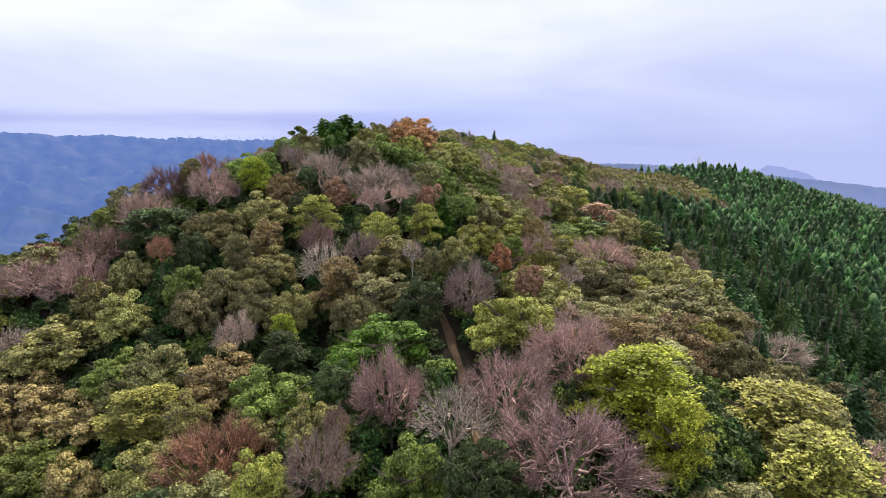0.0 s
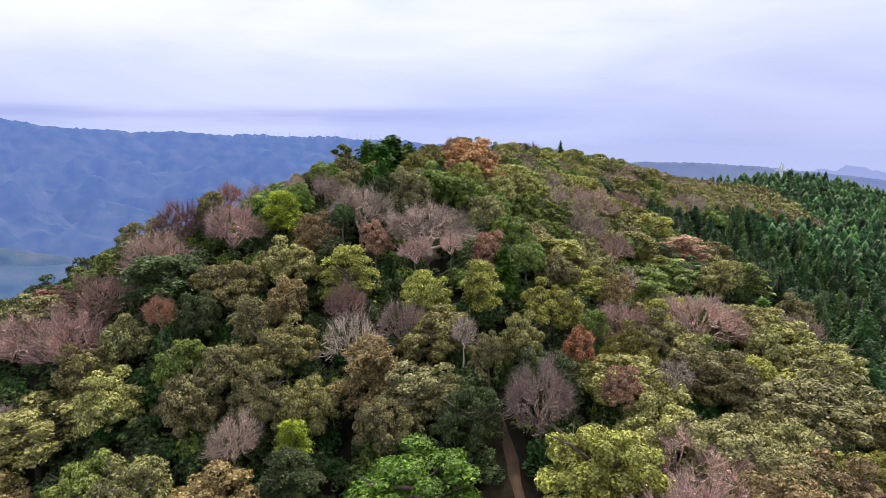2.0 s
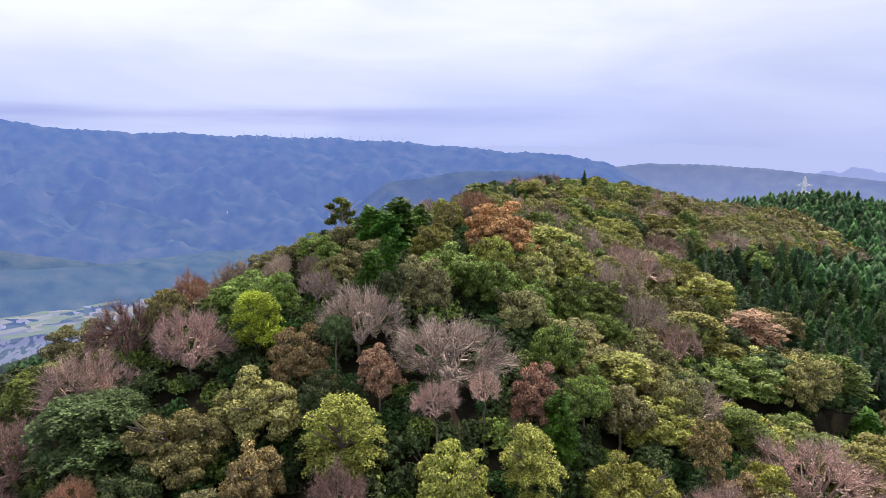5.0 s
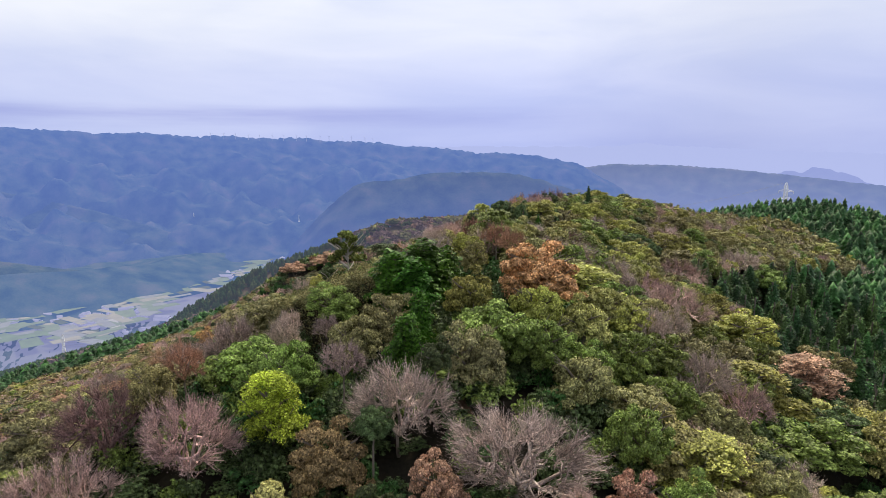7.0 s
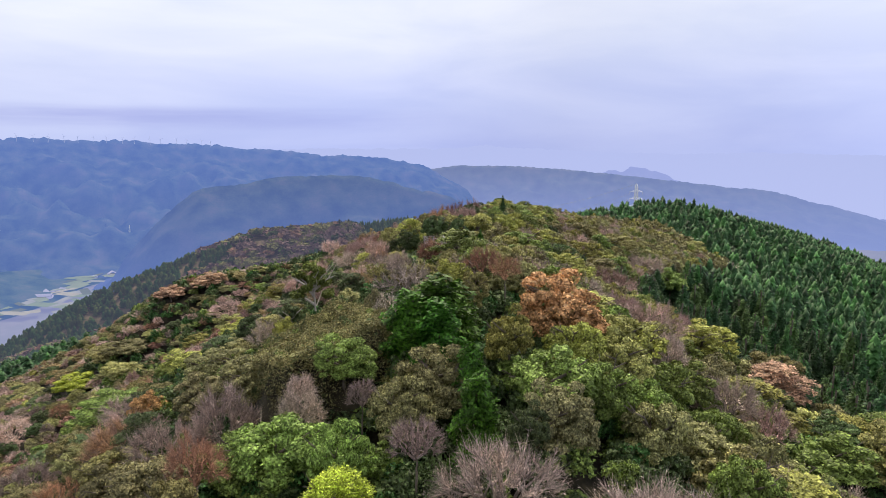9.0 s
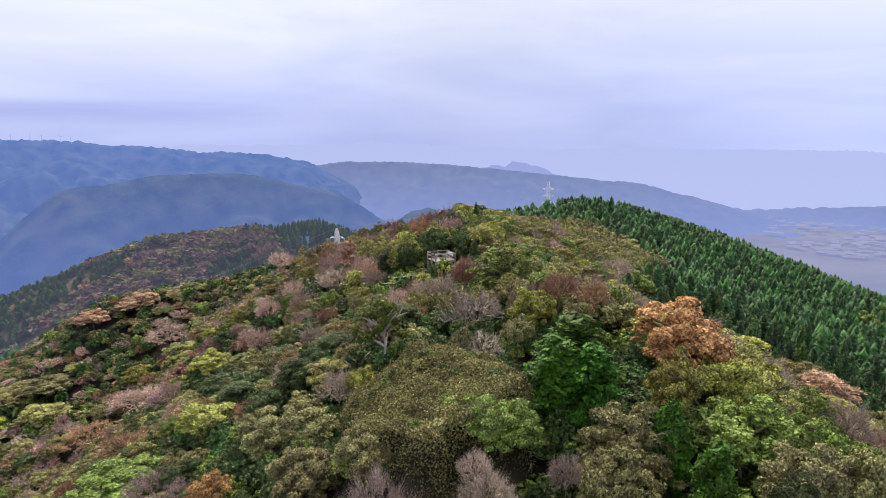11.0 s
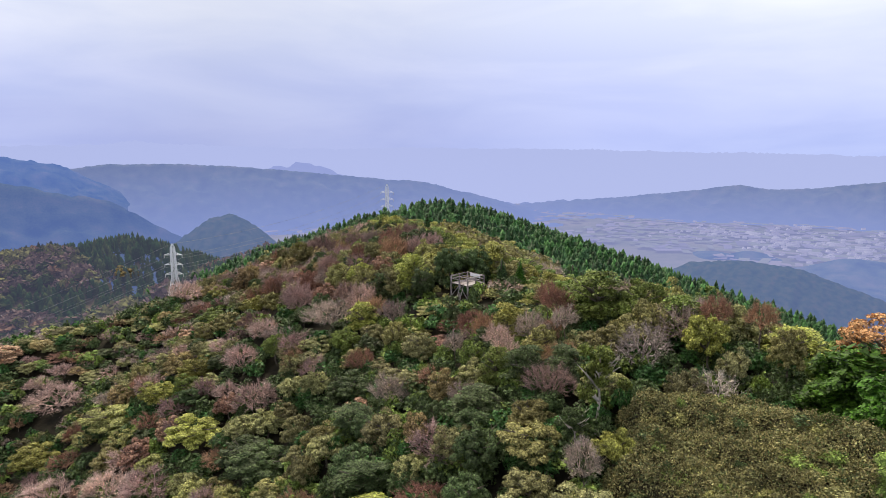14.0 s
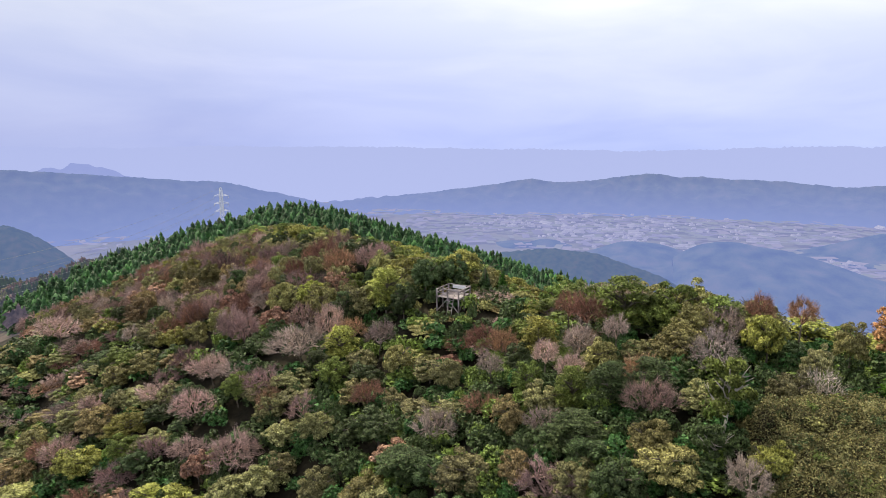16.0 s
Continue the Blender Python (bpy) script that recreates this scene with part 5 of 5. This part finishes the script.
for x, y, near in cedars[300:]:
    z = ground_at(x, y)
    rows.append(("conifer", dice.choice(("cedar", "cedar", "mid") if near < 260 else ("cedar", "cedar", "cedar", "mid")), x, y, z, dice.uniform(5.6, 8.6), canopy_at(x, y) + dice.uniform(-3.0, 2.2) - z, 2 if near < 330 else 3))
woods("cedar_plantation", rows, 2, "dense plantation of dark green cedars with pointed tops")

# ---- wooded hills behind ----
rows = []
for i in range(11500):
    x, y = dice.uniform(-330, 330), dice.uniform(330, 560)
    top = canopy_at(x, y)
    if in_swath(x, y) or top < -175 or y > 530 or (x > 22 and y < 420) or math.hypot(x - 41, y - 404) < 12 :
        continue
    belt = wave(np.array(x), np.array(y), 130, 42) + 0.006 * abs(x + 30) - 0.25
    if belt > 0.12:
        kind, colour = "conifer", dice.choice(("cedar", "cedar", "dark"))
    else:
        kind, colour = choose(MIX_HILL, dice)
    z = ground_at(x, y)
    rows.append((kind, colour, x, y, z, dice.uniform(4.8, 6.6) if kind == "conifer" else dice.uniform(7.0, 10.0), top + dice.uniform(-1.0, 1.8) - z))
# these trees wear the leaf colours with painted haze
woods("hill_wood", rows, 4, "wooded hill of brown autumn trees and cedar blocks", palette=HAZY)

# ---- lookout deck ----


def box(bm, size, at, turn=None, bevel=0.012):
    """Add one bevelled timber to bm."""
    made = bmesh.ops.create_cube(bm, size=1.0)["verts"]
    bmesh.ops.scale(bm, vec=size, verts=made)
    if bevel:
        edges = list({e for v in made for e in v.link_edges})
        made = list({v for f in bmesh.ops.bevel(bm, geom=edges, offset=bevel, segments=1, affect="EDGES")["faces"] for v in f.verts} | {v for v in made if v.is_valid})
    if turn is not None:
        bmesh.ops.rotate(bm, cent=(0, 0, 0), matrix=turn, verts=made)
    bmesh.ops.translate(bm, vec=at, verts=made)


def part(name, bm, mat, parent, label=""):
    data = bpy.data.meshes.new(name)
    bm.to_mesh(data)
    bm.free()
    data.materials.append(mat)
    ob = new(name, data)
    ob.parent = parent
    if label:
        tagged(ob, label)
    return ob


def timber(name, a, b, width, parent, mat=None, depth=None):
    """A squared post, rail or brace from a to b, in the parent's space."""
    a, b = Vector(a), Vector(b)
    bm = bmesh.new()
    way = b - a
    box(bm, (width, depth or width, way.length), (0, 0, 0))
    ob = part(name, bm, mat or TIMBER, parent)
    ob.matrix_basis = Matrix.Translation((a + b) / 2) @ way.to_track_quat("Z", "Y").to_matrix().to_4x4()
    return ob


DX, DY, DZ, HALF = -0.55, 169.1, 20.3, 1.75
deck = new("lookout_deck")
deck.location = (DX, DY, DZ)
tagged(deck, "weathered grey timber lookout platform on tall posts", "platform")
foot = min(ground_at(DX + a * HALF, DY + b * HALF) for a in (-1, 1) for b in (-1, 1)) - 0.3 - DZ
for a, b in ((-1, -1), (-1, 0), (-1, 1), (0, -1), (0, 1), (1, -1), (1, 0), (1, 1)):
    timber("post", (a * HALF, b * HALF, foot), (a * HALF, b * HALF, 1.15), 0.19, deck)
for i in range(14):
    y = -HALF + 0.13 + i * (2 * HALF - 0.26) / 13
    bm = bmesh.new()
    box(bm, (2 * HALF + 0.24, 0.235, 0.05), (0, 0, 0))
    plank = part("plank", bm, TIMBER, deck)
    plank.location = (0.02 * math.sin(i * 5), y, 0.0)
for b in (-1, 0, 1):
    timber("beam", (-HALF - 0.15, b * HALF * 0.95, -0.13), (HALF + 0.15, b * HALF * 0.95, -0.13), 0.10, deck, depth=0.2)
for z in (0.62, 1.1):
    timber("rail", (-HALF - 0.1, -HALF, z), (HALF + 0.1, -HALF, z + 0.03), 0.12, deck)
    timber("rail", (-HALF - 0.1, HALF, z), (HALF + 0.1, HALF, z), 0.09, deck)
    timber("rail", (-HALF, -HALF - 0.1, z + 0.1), (-HALF, HALF + 0.1, z), 0.09, deck)
    timber("rail", (HALF, -HALF - 0.1, z), (HALF, HALF + 0.1, z + 0.04), 0.09, deck)
for a, b, c, d in ((-1, -1, 0, -1), (1, -1, 0, -1), (-1, 1, -1, 0), (-1, -1, -1, 0), (1, 1, 1, 0), (1, -1, 1, 0)):
    timber("brace", (a * HALF, b * HALF, foot * 0.75), (c * HALF, d * HALF, -0.15), 0.10, deck)
for a in (-0.35, 0.35):
    timber("ladder_rail", (-HALF - 1.2, a - 0.7, foot), (-HALF - 0.1, a - 0.7, 0.2), 0.08, deck)
for i in range(6):
    k = (i + 0.6) / 6.5
    timber("rung", (-HALF - 1.2 + 1.1 * k, -1.05, foot + (0.2 - foot) * k), (-HALF - 1.2 + 1.1 * k, -0.35, foot + (0.2 - foot) * k), 0.07, deck)
for b in (-0.18, 0.18):
    timber("bench_board", (0.9, -1.2, 0.45 + b * 0), (0.9 + b, 1.2, 0.45), 0.05, deck, depth=0.3)
panel = timber("panorama_board", (HALF - 0.12, -1.1, 0.85), (HALF - 0.12, 1.0, 0.85), 0.05, deck, WHITE, 0.5)
tagged(panel, "white panorama board on the far rail")

marker = new("trail_marker")
MX, MY = 0.5, 165.6
marker.location = (MX, MY, ground_at(MX, MY))
tagged(marker, "small white trail marker beside the lookout platform", "sign")
timber("post", (0, 0, -0.3), (0, 0, 1.3), 0.10, marker)
timber("sign_board", (0, -0.02, 0.75), (0, -0.02, 1.45), 0.34, marker, WHITE, 0.06)

# ---- power line ----


def struts(pairs, radius):
    v, f = tubes([p[0] for p in pairs], [p[1] for p in pairs], radius, radius, 4)
    return v, f


def pylon(x, y, tall=30.0, turn=0.0, base=None):
    """Lattice tower: four tapering legs with crossed bracing, three pairs of arms, insulators."""
    root = new("power_pylon")
    z = ground_at(x, y) if base is None else base
    root.matrix_world = pose(x, y, z, 0, 0, turn)
    tagged(root, "white-grey steel lattice pylon with three pairs of arms", "pylon", "pylons")
    waist, head = tall * 0.52, tall * 0.94

    def half(h):
        return np.interp(h, [0, waist, head, tall], [tall * 0.128, tall * 0.031, tall * 0.024, 0.15])

    for a, b in ((-1, -1), (1, -1), (1, 1), (-1, 1)):
        hs = [-0.6, waist, head, tall]
        pts = [(a * half(max(h, 0)), b * half(max(h, 0)), h) for h in hs]
        v, f = struts(list(zip(pts, pts[1:])), 0.20)
        ob = new("leg", mesh("leg", v, f, [STEEL]))
        ob.parent = root
    levels = list(np.linspace(0, waist, 6)) + list(np.linspace(waist, head, 9)[1:])
    for side in range(4):
        pairs = []
        for h0, h1 in zip(levels, levels[1:]):
            c = ((-1, -1), (1, -1), (1, 1), (-1, 1))
            (a, b), (d, e) = c[side], c[(side + 1) % 4]
            p0, p1 = (a * half(h0), b * half(h0), h0), (d * half(h0), e * half(h0), h0)
            q0, q1 = (a * half(h1), b * half(h1), h1), (d * half(h1), e * half(h1), h1)
            pairs += [(p0, q1), (p1, q0), (q0, q1)]
        v, f = struts(pairs, 0.085)
        ob = new("bracing", mesh("bracing", v, f, [STEEL]))
        ob.parent = root
    for h in (0.56, 0.70, 0.84):
        for s in (-1, 1):
            tip_p = (s * tall * 0.125, 0, tall * h)
            w = half(tall * h)
            pairs = [((s * w, b * w, tall * h + o), tip_p) for b in (-1, 1) for o in (0, tall * 0.035)]
            v, f = struts(pairs, 0.10)
            arm = new("arm", mesh("arm", v, f, [STEEL]))
            arm.parent = root
            v, f = tubes([tip_p], [(tip_p[0], 0, tip_p[2] - 1.5)], 0.14, 0.14, 6)
            ins = new("insulator", mesh("insulator", v, f, [GLASS_CLAY]))
            ins.parent = arm
    return root


def span(a, b, sag, radius=0.045):
    """A hanging cable."""
    a, b = np.array(a), np.array(b)
    t = np.linspace(0, 1, 41)[:, None]
    p = a + (b - a) * t - np.array([0, 0, 1]) * sag * 4 * t * (1 - t)
    away = unit((b - a) * [1, 1, 0])
    side = np.array([-away[1], away[0], 0.0])
    v = np.concatenate([p + radius * (math.cos(w) * side + math.sin(w) * np.array([0, 0, 1.0])) for w in (0, 1.571, 3.142, 4.712)])
    k = np.arange(40)
    f = np.concatenate([np.stack([41 * i + k, 41 * i + k + 1, 41 * ((i + 1) % 4) + k + 1, 41 * ((i + 1) % 4) + k], 1) for i in range(4)])
    ob = new("power_line", mesh("power_line", v, f, [CABLE]))
    return tagged(ob, "thin sagging power cable between two pylons", "cable", "power cables")


PYLONS = (((-338, 566), 30, -152.5), ((41, 404), 33, -38.6), ((193, 434), 33, -20.0))
heads = []
for (x, y), tall, base in PYLONS:
    pylon(x, y, tall, 140, base)
    c, s = math.cos(radians(140)), math.sin(radians(140))
    heads.append([(x + c * k * tall * 0.125, y + s * k * tall * 0.125, base + tall * h - 1.5) for h in (0.56, 0.70, 0.84) for k in (-1, 1)] + [(x, y, base + tall)])
for one, two in zip(heads, heads[1:]):
    for a, b in zip(one, two):
        span(a, b, math.dist(a, b) * 0.03)

# ---- wind turbines on the far crest, masts on its flank ----


def turbine(x, y, z, turn, spin):
    root = new("wind_turbine")
    root.matrix_world = pose(x, y, z, 0, 0, turn) @ Matrix.Scale(0.62, 4)
    tagged(root, "white three-bladed wind turbine on the far crest", "turbine", "turbines on the crest")
    for name, pairs, r0, r1 in (("tower", [((0, 0, -10), (0, 0, 32))], 1.6, 0.9), ("nacelle", [((0, -2.4, 32.6), (0, 2.0, 32.6))], 1.2, 1.2)):
        v, f = tubes([pairs[0][0]], [pairs[0][1]], r0, r1, 8)
        ob = new(name, mesh(name, v, f, [HAZY_WHITE]))
        ob.parent = root
    for k in range(3):
        w = radians(spin + 120 * k)
        v, f = tubes([(0, -2.6, 32.6)], [(18 * math.cos(w), -2.6, 32.6 + 18 * math.sin(w))], 0.9, 0.25, 4)
        blade = new("blade", mesh("blade", v, f, [HAZY_WHITE]))
        blade.parent = root


for i in range(15):
    k = i / 14
    tx = -1150 + 760 * k + 14 * math.sin(i * 3.1)
    turbine(tx, float(np.interp(tx, [-1457, -1105, -480, -223], [3000, 3149, 3330, 3347])), float(np.interp(tx, [-1457, -1105, -480, -223], [88, 72, 56, 28])) - 3, 20 * math.sin(i), 37 * i)

tower = pylon(-900, 2600, 30, 100, -250.0)
slope_points = np.array([v.co[:] for v in bpy.data.objects["backdrop_west_range"].data.vertices])
for i, (x, y) in enumerate(((-1280, 2480), (-640, 2700), (-420, 2760), (-230, 2560), (-1050, 2620))):
    z = float(slope_points[np.hypot(slope_points[:, 0] - x, slope_points[:, 1] - y).argmin(), 2])
    if i:
        copy_thing(tower, pose(x, y, z - 2, 0, 0, 60 + 20 * i))
    else:
        tower.matrix_world = pose(x, y, z - 2, 0, 0, 100)
